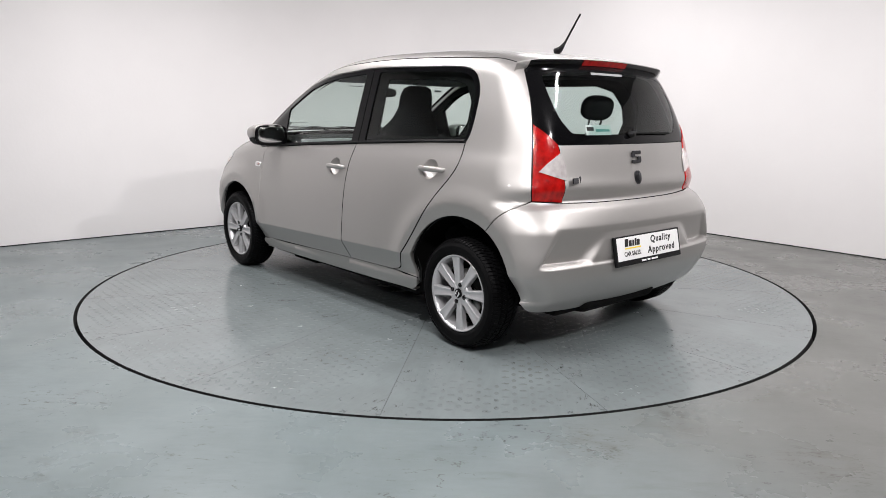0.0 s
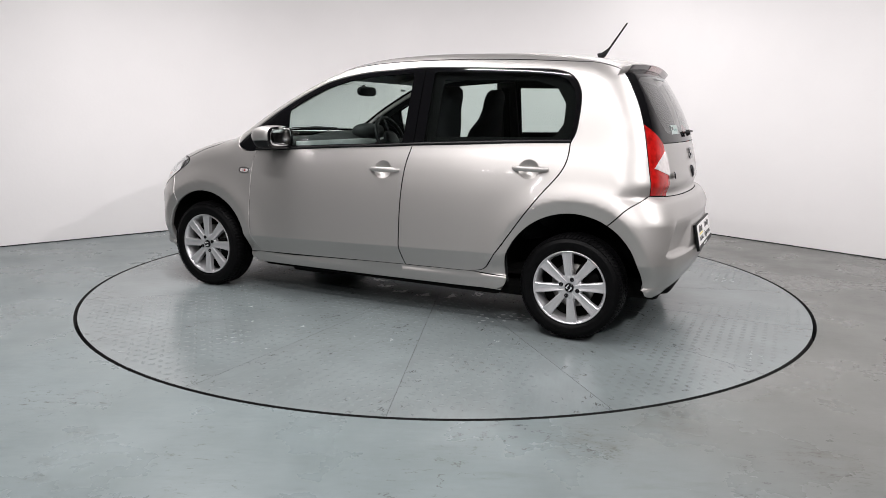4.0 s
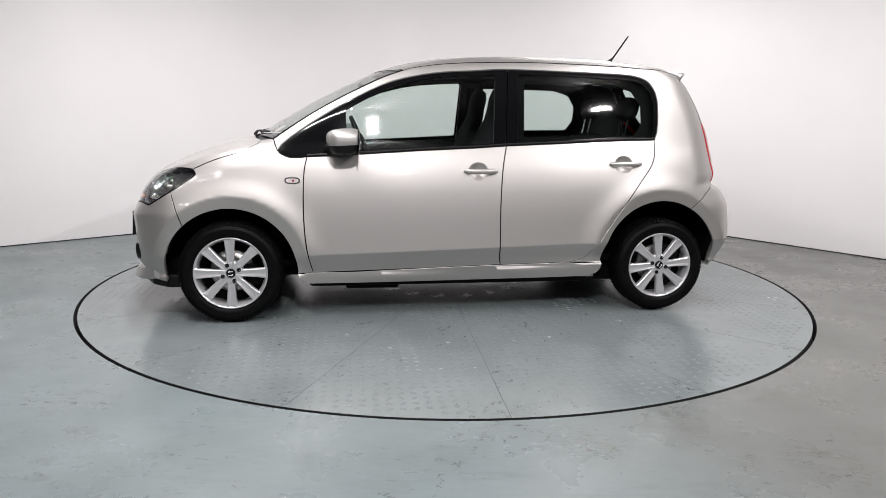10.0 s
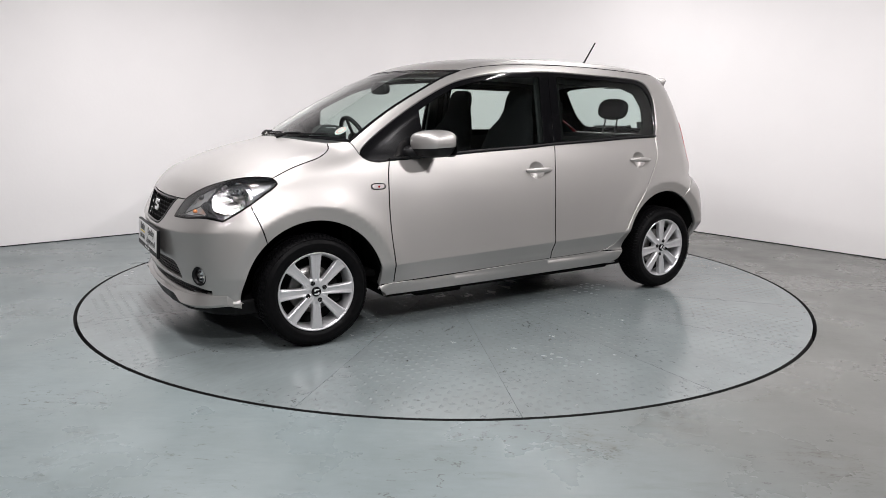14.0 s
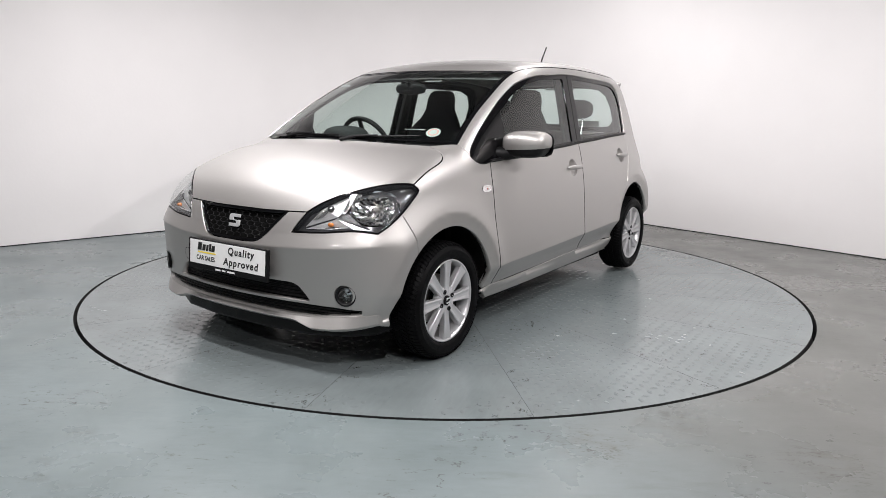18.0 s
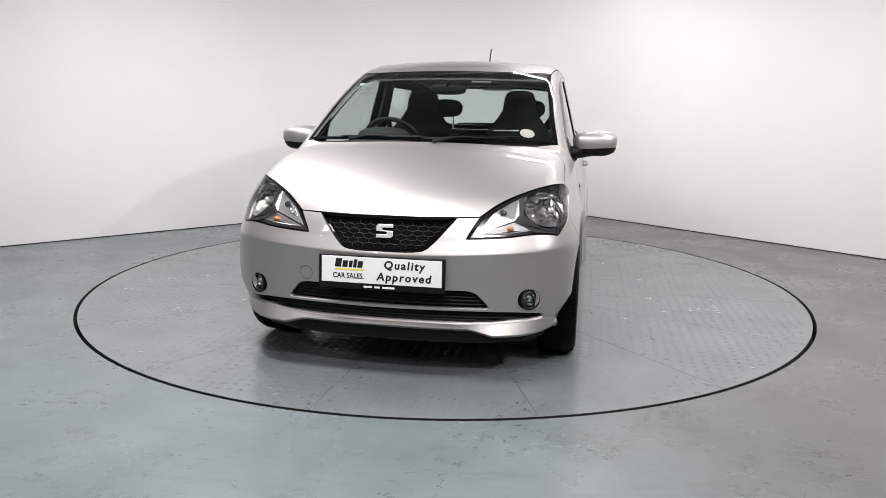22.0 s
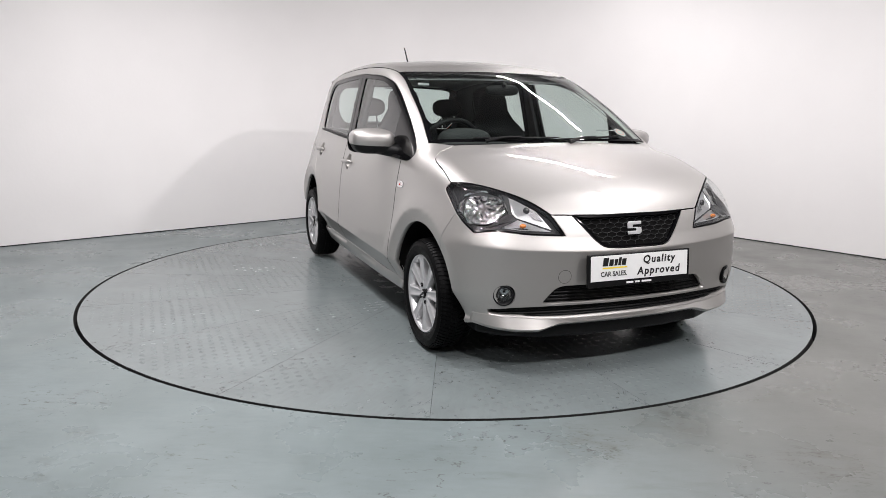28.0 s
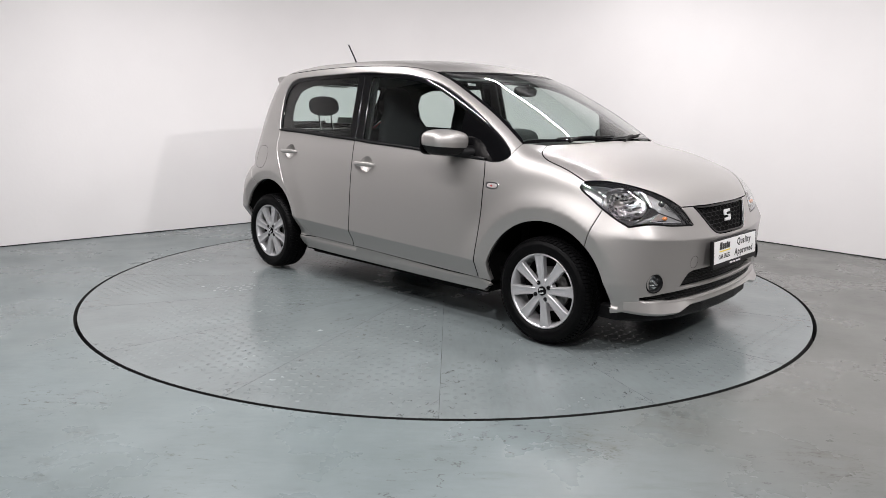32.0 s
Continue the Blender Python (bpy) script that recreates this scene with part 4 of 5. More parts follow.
# handles
for doors, cup, x0, x1, z in ((front_doors, cup_f, -0.046, -0.232, 0.817), (rear_doors, cup_r, -0.882, -1.070, 0.856)):
    mid_c, nor_c = cup.mean(0), grad(cup).mean(0)
    dish_v = np.concatenate([mid_c + (cup - mid_c) * f - nor_c * 0.026 * (1 - min(f, 1) ** 2.2) ** 0.8 - nor_c * 0.001 for f in (1.06, 0.98, 0.9, 0.75, 0.55, 0.3, 0.02)])
    m_c = len(cup)
    dish_f = [(j * m_c + i, j * m_c + (i + 1) % m_c, (j + 1) * m_c + (i + 1) % m_c, (j + 1) * m_c + i) for j in range(6) for i in range(m_c)]
    cups = [link("handle_cup", dish_v, [f[::-1] for f in dish_f], PAINT), link("handle_cup", dish_v * MIRROR, dish_f, PAINT)]
    surf = snap([(x, 0.78, z) for x in np.linspace(x0, x1, 13)], SIDE)
    out = np.interp(np.linspace(0, 1, 13), [0, 0.12, 0.3, 0.7, 0.88, 1], [0.004, 0.020, 0.026, 0.026, 0.020, 0.004])
    for d, c, k in zip(doors, cups, (1, -1)):
        c.parent = d
        bm = bmesh.new()
        rings = []
        for q, o, u in zip(surf, out, np.linspace(-1, 1, 13)):
            hz = 0.0135 * (1 - 0.45 * abs(u) ** 6)
            rings.append([bm.verts.new((q[0], k * (q[1] + o + 0.009 * math.cos(a)), q[2] + hz * math.sin(a))) for a in np.linspace(0, 2 * math.pi, 12, endpoint=False)])
        for a, b in zip(rings, rings[1:]):
            for i in range(12):
                bm.faces.new((a[i], a[(i + 1) % 12], b[(i + 1) % 12], b[i]))
        bm.faces.new(rings[0])
        bm.faces.new(rings[-1])
        bmesh.ops.recalc_face_normals(bm, faces=bm.faces)
        part("door_handle", bm, PAINT, d, smooth=True)

# side repeaters, fuel flap
ind = oval(0.872, 0.77, 0.766, 0.040, 0.0165, power=3.2)
ind_in = oval(0.872, 0.77, 0.766, 0.033, 0.0115, power=3.2)
reps = patch("side_repeater", ind, P_SIDE, CHROME, car, "small oval side indicator", holes=[ind_in], off=0.003, lip=0.004, mirror=True, step=0.01, inset=0)
for o, l in zip(reps, patch("lens", ind_in, P_SIDE, CLEAR_LENS, None, off=0.002, lip=0, mirror=True, step=0.01, inset=0)):
    l.parent = o
for o, s in zip(reps, (1, -1)):
    part("bulb", blob_bm(0.0065, 0.003, 0.005, Matrix.Translation((0.868, s * (float(ind_in[:, 1].mean()) + 0.003), 0.765)), 2, 12), RED_LENS, o, smooth=True)
flap = oval(-1.33, 0.7, 0.80, 0.075, 0.078, power=3.0, n=40) * MIRROR
part("fuel_flap", tube_bm(np.concatenate([flap, flap[:1]]) - grad(flap)[[*range(40), 0]] * 0.0006, 0.0014, 5, False), DARK, car, "rounded fuel flap outline")

# --- headlamps ---
HOUSE = mat("lamp_grey", (0.10, 0.10, 0.105), 0.16, 0.6, 0.1, 40)
HEAD = join(lamp_low, lamp_out1, lamp_out2, lamp_top[::-1], lamp_in)
P_HEAD = Plane((0.75, 0.6, 0.3))
head_in = shrink(HEAD, P_HEAD, 0.0065)
heads = patch("headlamp", head_in, P_HEAD, LENS, car, "clear headlamp with chrome reflectors", mirror=True, lip=0, inset=0)
bowl_mid = snap([(1.575, 0.652, 0.729)], P_HEAD.d)[0]
bowl_loop = snap([bowl_mid + P_HEAD.u * 0.100 * math.copysign(abs(math.cos(a)) ** 0.85, math.cos(a)) + P_HEAD.v * 0.077 * math.copysign(abs(math.sin(a)) ** 0.85, math.sin(a)) for a in np.linspace(0, 2 * math.pi, 32, endpoint=False)], P_HEAD.d)
for name, loop, material, kw in (("rim", HEAD, GLOSS_BLACK, dict(holes=[head_in], lip=0.012, inset=0.0012)), ("housing_wall", HEAD, LAMP_BLACK, dict(holes=[shrink(HEAD, P_HEAD, 0.0085)], off=-0.004, lip=0.036, inset=0.003)), ("housing", HEAD, HOUSE, dict(holes=[bowl_loop], off=-0.032, lip=0, inset=0.002))):
    for o, h in zip(patch(name, loop, P_HEAD, material, None, mirror=True, **kw), heads):
        o.parent = h


def lamp_sheet(pts, deep, thick, s):
    """A flat piece of the lamp's inside, bent along the skin at a depth."""
    bm = prism_bm(pts, thick, None)
    for v in bm.verts:
        y, z, dx = v.co
        v.co = Vector((snap([(1.62, y, z)], (0.85, 0.4, 0), off=-deep)[0][0] + dx - thick, s * y, z))
    bmesh.ops.recalc_face_normals(bm, faces=bm.faces)
    return bm


for s, h in zip((1, -1), heads):
    axis = unit((0.88, 0.42, 0.16))
    mid = bowl_loop.mean(0)
    bm = bmesh.new()
    rings = []
    for j, (f, deep) in enumerate(((1.03, 0.030), (0.93, 0.043), (0.80, 0.058), (0.64, 0.072), (0.46, 0.083), (0.27, 0.090), (0.13, 0.093))):
        ring = mid + (bowl_loop - mid) * f - axis * deep
        ring = ring + np.array([axis * 0.0065 * (0 < j < 6) * ((i // 2 + j) % 2) for i in range(32)])
        rings.append([bm.verts.new((p[0], s * p[1], p[2])) for p in ring])
    for a, b in zip(rings, rings[1:]):
        for i in range(32):
            bm.faces.new((a[i], a[(i + 1) % 32], b[(i + 1) % 32], b[i]))
    bm.faces.new(rings[-1])
    bmesh.ops.recalc_face_normals(bm, faces=bm.faces)
    part("main_reflector", bm, LAMP_CHROME, h, "faceted chrome reflector")
    turn = Vector((axis[0], s * axis[1], axis[2])).to_track_quat("Z", "Y").to_matrix().to_4x4()
    seat_ = mid - axis * 0.070
    part("bulb", lathe_bm([(0.0005, 0.030), (0.010, 0.026), (0.012, 0.012), (0.012, 0.0), (0.017, -0.004), (0.018, -0.02)], 20, Matrix.Translation((seat_[0], s * seat_[1], seat_[2])) @ turn), STEEL, h, "capped halogen bulb", True)
    part("inner_panel", lamp_sheet([(0.385, 0.640), (0.440, 0.716), (0.535, 0.774), (0.545, 0.712), (0.528, 0.690)], 0.022, 0.006, s), LAMP_SATIN, h, "satin silver panel of the lamp")
    part("lower_panel", lamp_sheet([(0.390, 0.633), (0.527, 0.682), (0.610, 0.652), (0.52, 0.640)], 0.020, 0.006, s), LAMP_SATIN, h, "satin silver panel of the lamp")
    part("divider", lamp_sheet([(0.538, 0.776), (0.560, 0.782), (0.563, 0.708), (0.548, 0.704)], 0.013, 0.010, s), LAMP_CHROME, h, "bright diagonal lamp divider")
    part("wedge", lamp_sheet([(0.545, 0.704), (0.575, 0.706), (0.640, 0.660), (0.680, 0.642), (0.615, 0.645), (0.530, 0.684)], 0.012, 0.008, s), HOUSE, h, "dark glossy lamp wedge")
    for k in range(5):
        part("rib", lamp_sheet([(0.418 + 0.009 * k, 0.672 + 0.003 * k), (0.421 + 0.009 * k, 0.672 + 0.003 * k), (0.446 + 0.010 * k, 0.710 + 0.005 * k), (0.443 + 0.010 * k, 0.710 + 0.005 * k)], 0.018, 0.006, s), LAMP_CHROME, h)
    q = snap([(1.67, 0.490, 0.722)], (0.8, 0.55, 0.1), off=-0.018)[0]
    park = Matrix.Translation((q[0], s * q[1], q[2])) @ turn
    part("parking_bulb", lathe_bm([(0.0005, 0.006), (0.006, 0.004), (0.008, -0.002), (0.013, 0.002), (0.0145, -0.008)], 20, park), HOUSE, h, "small parking bulb", True)
    q = snap([(1.70, 0.520, 0.661)], (0.8, 0.55, 0.1), off=-0.012)[0]
    part("indicator_bulb", blob_bm(0.010, 0.015, 0.011, Matrix.Translation((q[0], s * q[1], q[2])) @ pose(0, 0, 0, 0, 90), 2.0, 14), AMBER, h, "amber indicator bulb", True)

# --- door mirrors ---
def mirror_shell(s, z_cut, keep_up, grow):
    """Half of a rounded shell: wide above, drawn in towards the foot below, flat at the back."""
    bm = blob_bm(0.090 + grow, 0.113 + grow, 0.068 + grow, None, 4.6, 40)
    for v in bm.verts:
        x, y, z = v.co
        x = max(x, -0.078 - grow)
        fore = max(0.0, (x + 0.03) / 0.12)
        if z < 0:
            y = y + 0.022 * z / 0.066 * (1 if y > 0 else 0.2)
            x *= 1 + 0.24 * z / 0.066
        else:
            z *= 1 - 0.22 * fore ** 2 - 0.16 * max(0, y / 0.11) ** 2 - 0.10 * max(0, -y / 0.11) ** 2
        x *= 1 - 0.34 * max(0, y / 0.11) ** 1.5 * (x > 0)
        v.co = Vector((0.600 + x, s * (0.846 + y), 0.974 + z))
    bmesh.ops.bisect_plane(bm, geom=bm.verts[:] + bm.edges[:] + bm.faces[:], plane_co=(0.6, s * 0.84, z_cut), plane_no=(0.05, -s * 0.04, 1), clear_inner=keep_up, clear_outer=not keep_up)
    return bm


for s in (1, -1):
    mirror = part("door_mirror", mirror_shell(s, 0.954, True, 0.001), PAINT, car, "silver door mirror with a black lower shell", True)
    part("lower_shell", mirror_shell(s, 0.952, False, -0.001), BLACK, mirror, "black plastic", True)
    part("glass_frame", blob_bm(0.005, 0.112, 0.064, Matrix.Translation((0.5255, s * 0.846, 0.972)), 4.0, 28), GLOSS_BLACK, mirror, "black frame round the mirror glass", True)
    part("mirror_glass", blob_bm(0.003, 0.094, 0.050, Matrix.Translation((0.5215, s * 0.846, 0.976)), 3.6, 28), CHROME, mirror, "mirror glass", True)
    part("stalk", tube_bm([(0.690, s * 0.690, 0.918), (0.665, s * 0.735, 0.926), (0.635, s * 0.775, 0.928), (0.605, s * 0.83, 0.930)], [0.040, 0.036, 0.032, 0.024], 14), BLACK, mirror, smooth=True)

# --- wipers and aerial ---
for y0, y1, dz in ((-0.45, 0.02, 0.012), (0.0, 0.47, 0.012)):
    ys = np.linspace(y0, y1, 14)
    line = snap([(1.118 - 0.17 * (y / 0.66) ** 2 - 0.010 - 0.022 * (k / 13), y, 1.0) for k, y in enumerate(ys)], (0.5, 0, 0.86), off=0.006)
    w = part("wiper", tube_bm(line, [0.004] + [0.0055] * 12 + [0.003], 6), BLACK, car, "black windscreen wiper")
    part("arm", tube_bm([line[7] + np.array([0, 0, 0.006]), line[4] + np.array([0.015, 0, 0.004]), line[1] + np.array([0.03, 0.02, -0.014])], [0.005, 0.007, 0.011], 6), BLACK, w)
wline = snap([(-1.62, y, 1.045 - 0.01 * (y + 0.16)) for y in np.linspace(0.02, -0.33, 10)], (-0.9, 0, 0.3), off=0.010)
rw = part("rear_wiper", tube_bm(wline, 0.007, 6), BLACK, car, "black rear wiper")
part("pivot", lathe_bm([(0.0005, 0.022), (0.014, 0.020), (0.018, 0.0)], 18, Matrix.Translation((-1.612, 0.02, 1.035)) @ pose(0, 0, 0, 0, -75)), BLACK, rw, smooth=True)
aerial = part("aerial", tube_bm([(-1.152, 0, 1.490), (-1.200, 0, 1.560), (-1.250, 0, 1.632)], [0.0060, 0.0052, 0.0046], 8), BLACK, car, "black whip aerial")
part("foot", tube_bm([(-1.100, 0, 1.452), (-1.128, 0, 1.466), (-1.156, 0, 1.496)], [0.022, 0.015, 0.006], 10), BLACK, aerial, smooth=True)


# --- plates with writing ---
def writing(text, m, size, material, parent, width=None, heavy=0.0, slant=0.0, space=1.0):
    cu = bpy.data.curves.new("words", "FONT")
    cu.body, cu.size, cu.extrude, cu.align_x, cu.align_y, cu.resolution_u = text, size, 0.0004, "CENTER", "CENTER", 3
    cu.offset, cu.shear, cu.space_character = heavy, slant, space
    tmp = new("words", cu)
    bpy.context.view_layer.update()
    me = bpy.data.meshes.new_from_object(tmp.evaluated_get(bpy.context.evaluated_depsgraph_get()))
    bpy.data.objects.remove(tmp)
    bpy.data.curves.remove(cu)
    k = 1.0 if width is None else width / max(1e-6, max(v.co.x for v in me.vertices) - min(v.co.x for v in me.vertices))
    me.transform(m @ Matrix.Diagonal((k, 1, 1, 1)))
    me.materials.clear()
    me.materials.append(material)
    ob = new("lettering", me)
    ob.parent = parent
    return ob


def bar(m, x, y, w, h, material, parent, name="print_bar"):
    return part(name, box_bm(w, h, 0.0008, m @ Matrix.Translation((x, y, 0))), material, parent)


def number_plate(m, parent):
    """A white show plate in a black holder; the maker's name is a plain bar."""
    plate = part("number_plate", box_bm(0.542, 0.142, 0.016, m @ Matrix.Translation((0, -0.0065, -0.006)), 0.004), BLACK, parent, "white show plate in a black holder")
    part("plate_face", box_bm(0.516, 0.110, 0.004, m @ Matrix.Translation((0, 0.003, 0.001)), 0.0015), PLATE_WHITE, plate, "white plate with black lettering")
    f = m @ Matrix.Translation((0, 0.003, 0.0036))
    for bx, bw, bh in ((-0.186, 0.027, 0.036), (-0.156, 0.022, 0.028), (-0.132, 0.015, 0.028), (-0.113, 0.014, 0.034), (-0.091, 0.022, 0.028)):
        part("print_bar", prism_bm([(bx - bw / 2, 0.010), (bx + bw / 2, 0.010), (bx + bw / 2 + bh * 0.16, 0.010 + bh), (bx - bw / 2 + bh * 0.16, 0.010 + bh)], 0.0008, f), INK, plate)
    bar(f, -0.135, 0.001, 0.128, 0.006, YELLOW, plate)
    writing("CAR SALES.", f @ Matrix.Translation((-0.140, -0.026, 0)), 0.030, INK, plate, 0.135, 0.0006)
    writing("Quality", f @ Matrix.Translation((0.098, 0.026, 0)), 0.046, INK, plate, 0.175, 0.0013, 0.12, 1.22)
    writing("Approved", f @ Matrix.Translation((0.098, -0.024, 0)), 0.046, INK, plate, 0.235, 0.0013, 0.12, 1.22)
    for bx, bw in ((-0.055, 0.036), (-0.015, 0.024), (0.034, 0.052)):
        bar(m @ Matrix.Translation((0, 0, 0.0022)), bx, -0.0655, bw, 0.008, WHITE_INK, plate)
    return plate


FACE_F = Matrix(((0, 0, 1, 0), (1, 0, 0, 0), (0, 1, 0, 0), (0, 0, 0, 1)))
FACE_R = Matrix(((0, 0, -1, 0), (-1, 0, 0, 0), (0, 1, 0, 0), (0, 0, 0, 1)))
number_plate(Matrix.Translation((1.829, 0, 0.478)) @ FACE_F @ pose(0, 0, 0, -4), car)
number_plate(Matrix.Translation((-1.743, 0, 0.503)) @ FACE_R @ pose(0, 0, 0, -12), car)
GATE = Matrix.Translation((snap([(-1.65, 0, 0.915)], BACK)[0][0] - 0.001, 0, 0.915)) @ FACE_R @ pose(0, 0, 0, -10)
emblem(GATE @ pose(0, 0.012, 0.002), 0.075, DARK_CHROME, tailgate)
lock = part("gate_lock", blob_bm(0.026, 0.034, 0.014, GATE @ pose(0, -0.088, 0.002), 2.6, 20), DARK_CHROME, tailgate, "dark chrome round boot lock", True)
NAME = Matrix.Translation((snap([(-1.63, 0.413, 0.832)], BACK)[0][0] - 0.001, 0.413, 0.832)) @ FACE_R @ pose(0, 0, 0, -8, 12)
for k, (bx, bw, bh) in enumerate(((-0.034, 0.050, 0.026), (0.012, 0.012, 0.034), (0.038, 0.012, 0.034))):
    part("name_badge", box_bm(bw, bh, 0.006, NAME @ Matrix.Translation((bx, 0, 0.001)), 0.0015), DARK_CHROME, tailgate, "plain dark chrome badge shape")
bar(Matrix.Translation((snap([(-1.46, 0.03, 1.322)], BACK)[0][0] - 0.003, 0.03, 1.322)) @ FACE_R @ pose(0, 0, 0, -20), 0, 0, 0.25, 0.012, GREY_INK, rear_window)
STICK = Matrix.Translation((snap([(-1.6, 0.232, 1.056)], BACK)[0][0] + 0.008, 0.232, 1.056)) @ FACE_R @ pose(0, 0, 0, -16)
part("sticker", box_bm(0.19, 0.048, 0.001, STICK), PALE_INK, rear_window, "white and green dealer sticker")
bar(STICK @ pose(0, 0, 0.001), 0.030, -0.002, 0.105, 0.012, mat("ink_green", (0.08, 0.24, 0.22), 0.5, 0, 0.1, 50), rear_window)
bar(STICK @ pose(0, 0, 0.001), -0.062, 0.006, 0.050, 0.018, INK, rear_window)


def on_screen(y, x):
    c = snap([(x, y, 1.0)], (0.5, 0, 0.86), off=-0.008)[0]
    n = grad(np.array([c]))[0]
    return Matrix.Translation(c) @ Vector(n).to_track_quat("Z", "Y").to_matrix().to_4x4()


m = on_screen(0.505, 0.93)
disc = part("tax_disc", lathe_bm([(0.0005, 0.001), (0.036, 0.001), (0.037, 0)], 28, m), PALE_INK, windscreen, "round white and red disc")
part("print_ring", lathe_bm([(0.020, 0.0018), (0.028, 0.0018)], 28, m), mat("ink_pink", (0.75, 0.35, 0.32), 0.5, 0, 0.1, 60), windscreen)
for y, x, w, h in ((0.40, 0.935, 0.13, 0.005), (-0.50, 0.31, 0.065, 0.016), (0.20, 0.350, 0.11, 0.006)):
    c = snap([(x, y, 1.0)], (0.5, 0, 0.86), off=-0.008)[0]
    mm = Matrix.Translation(c) @ Matrix(((0, -0.5, 0.86, 0), (1, 0, 0, 0), (0, 0.86, 0.5, 0), (0, 0, 0, 1)))
    bar(mm, 0, 0, w, h, GREY_INK, windscreen)

# --- underside and wheel housings ---
under = part("floor_pan", box_bm(1.60, 1.40, 0.10, Matrix.Translation((0.0, 0, 0.218)), 0.02), DARK, car, "black underside")
for x_ in (1.18, -1.20):
    part("axle_pan", box_bm(0.80, 1.02, 0.12, Matrix.Translation((x_, 0, 0.250)), 0.03), DARK, car)
part("engine_tray", box_bm(0.62, 1.00, 0.07, Matrix.Translation((1.30, 0, 0.205)), 0.03), BLACK, car)
part("chin", prism_bm([(1.36, -0.66), (1.56, -0.66), (1.655, -0.58), (1.735, -0.42), (1.768, -0.20), (1.775, 0), (1.768, 0.20), (1.735, 0.42), (1.655, 0.58), (1.56, 0.66), (1.36, 0.66)], 0.075, Matrix.Translation((0, 0, 0.170)), 0.012), BLACK, car, "black lower edge of the bumper")
part("silencer", box_bm(0.28, 0.62, 0.14, Matrix.Translation((-1.50, 0.05, 0.255)), 0.05, 3), DARK, car)
for s in (1, -1):
    part("jack_point", box_bm(0.30, 0.10, 0.05, Matrix.Translation((0.45, s * 0.62, 0.17)), 0.015), DARK, car)
    part("axle_arm", box_bm(0.42, 0.10, 0.09, Matrix.Translation((-0.80, s * 0.58, 0.20)), 0.03), DARK, car)
    for cx, cz in ((1.205, 0.270), (-1.205, 0.297)):
        v, f = [], []
        angs = np.linspace(math.radians(-3), math.radians(184), 37)
        for a in angs:
            for y in (0.775, 0.70, 0.42):
                r = 0.352 if y > 0.74 else 0.375
                px, pz = cx + r * math.cos(a), cz + r * math.sin(a)
                skin = snap([(px, 0.70, pz)], SIDE)[0][1]
                v.append((px, s * min(y, skin - (0.02 if y > 0.74 else 0.06)), pz))
        for i in range(36):
            for k in (0, 1):
                q = i * 3 + k
                f.append((q, q + 1, q + 4, q + 3))
        n0 = len(v)
        v += [(cx + 0.375 * math.cos(a), s * 0.42, cz + 0.375 * math.sin(a)) for a in angs]
        f.append(tuple(range(n0, n0 + 37)))
        link("arch_liner", v, f, DARK, car, "black wheel arch liner")


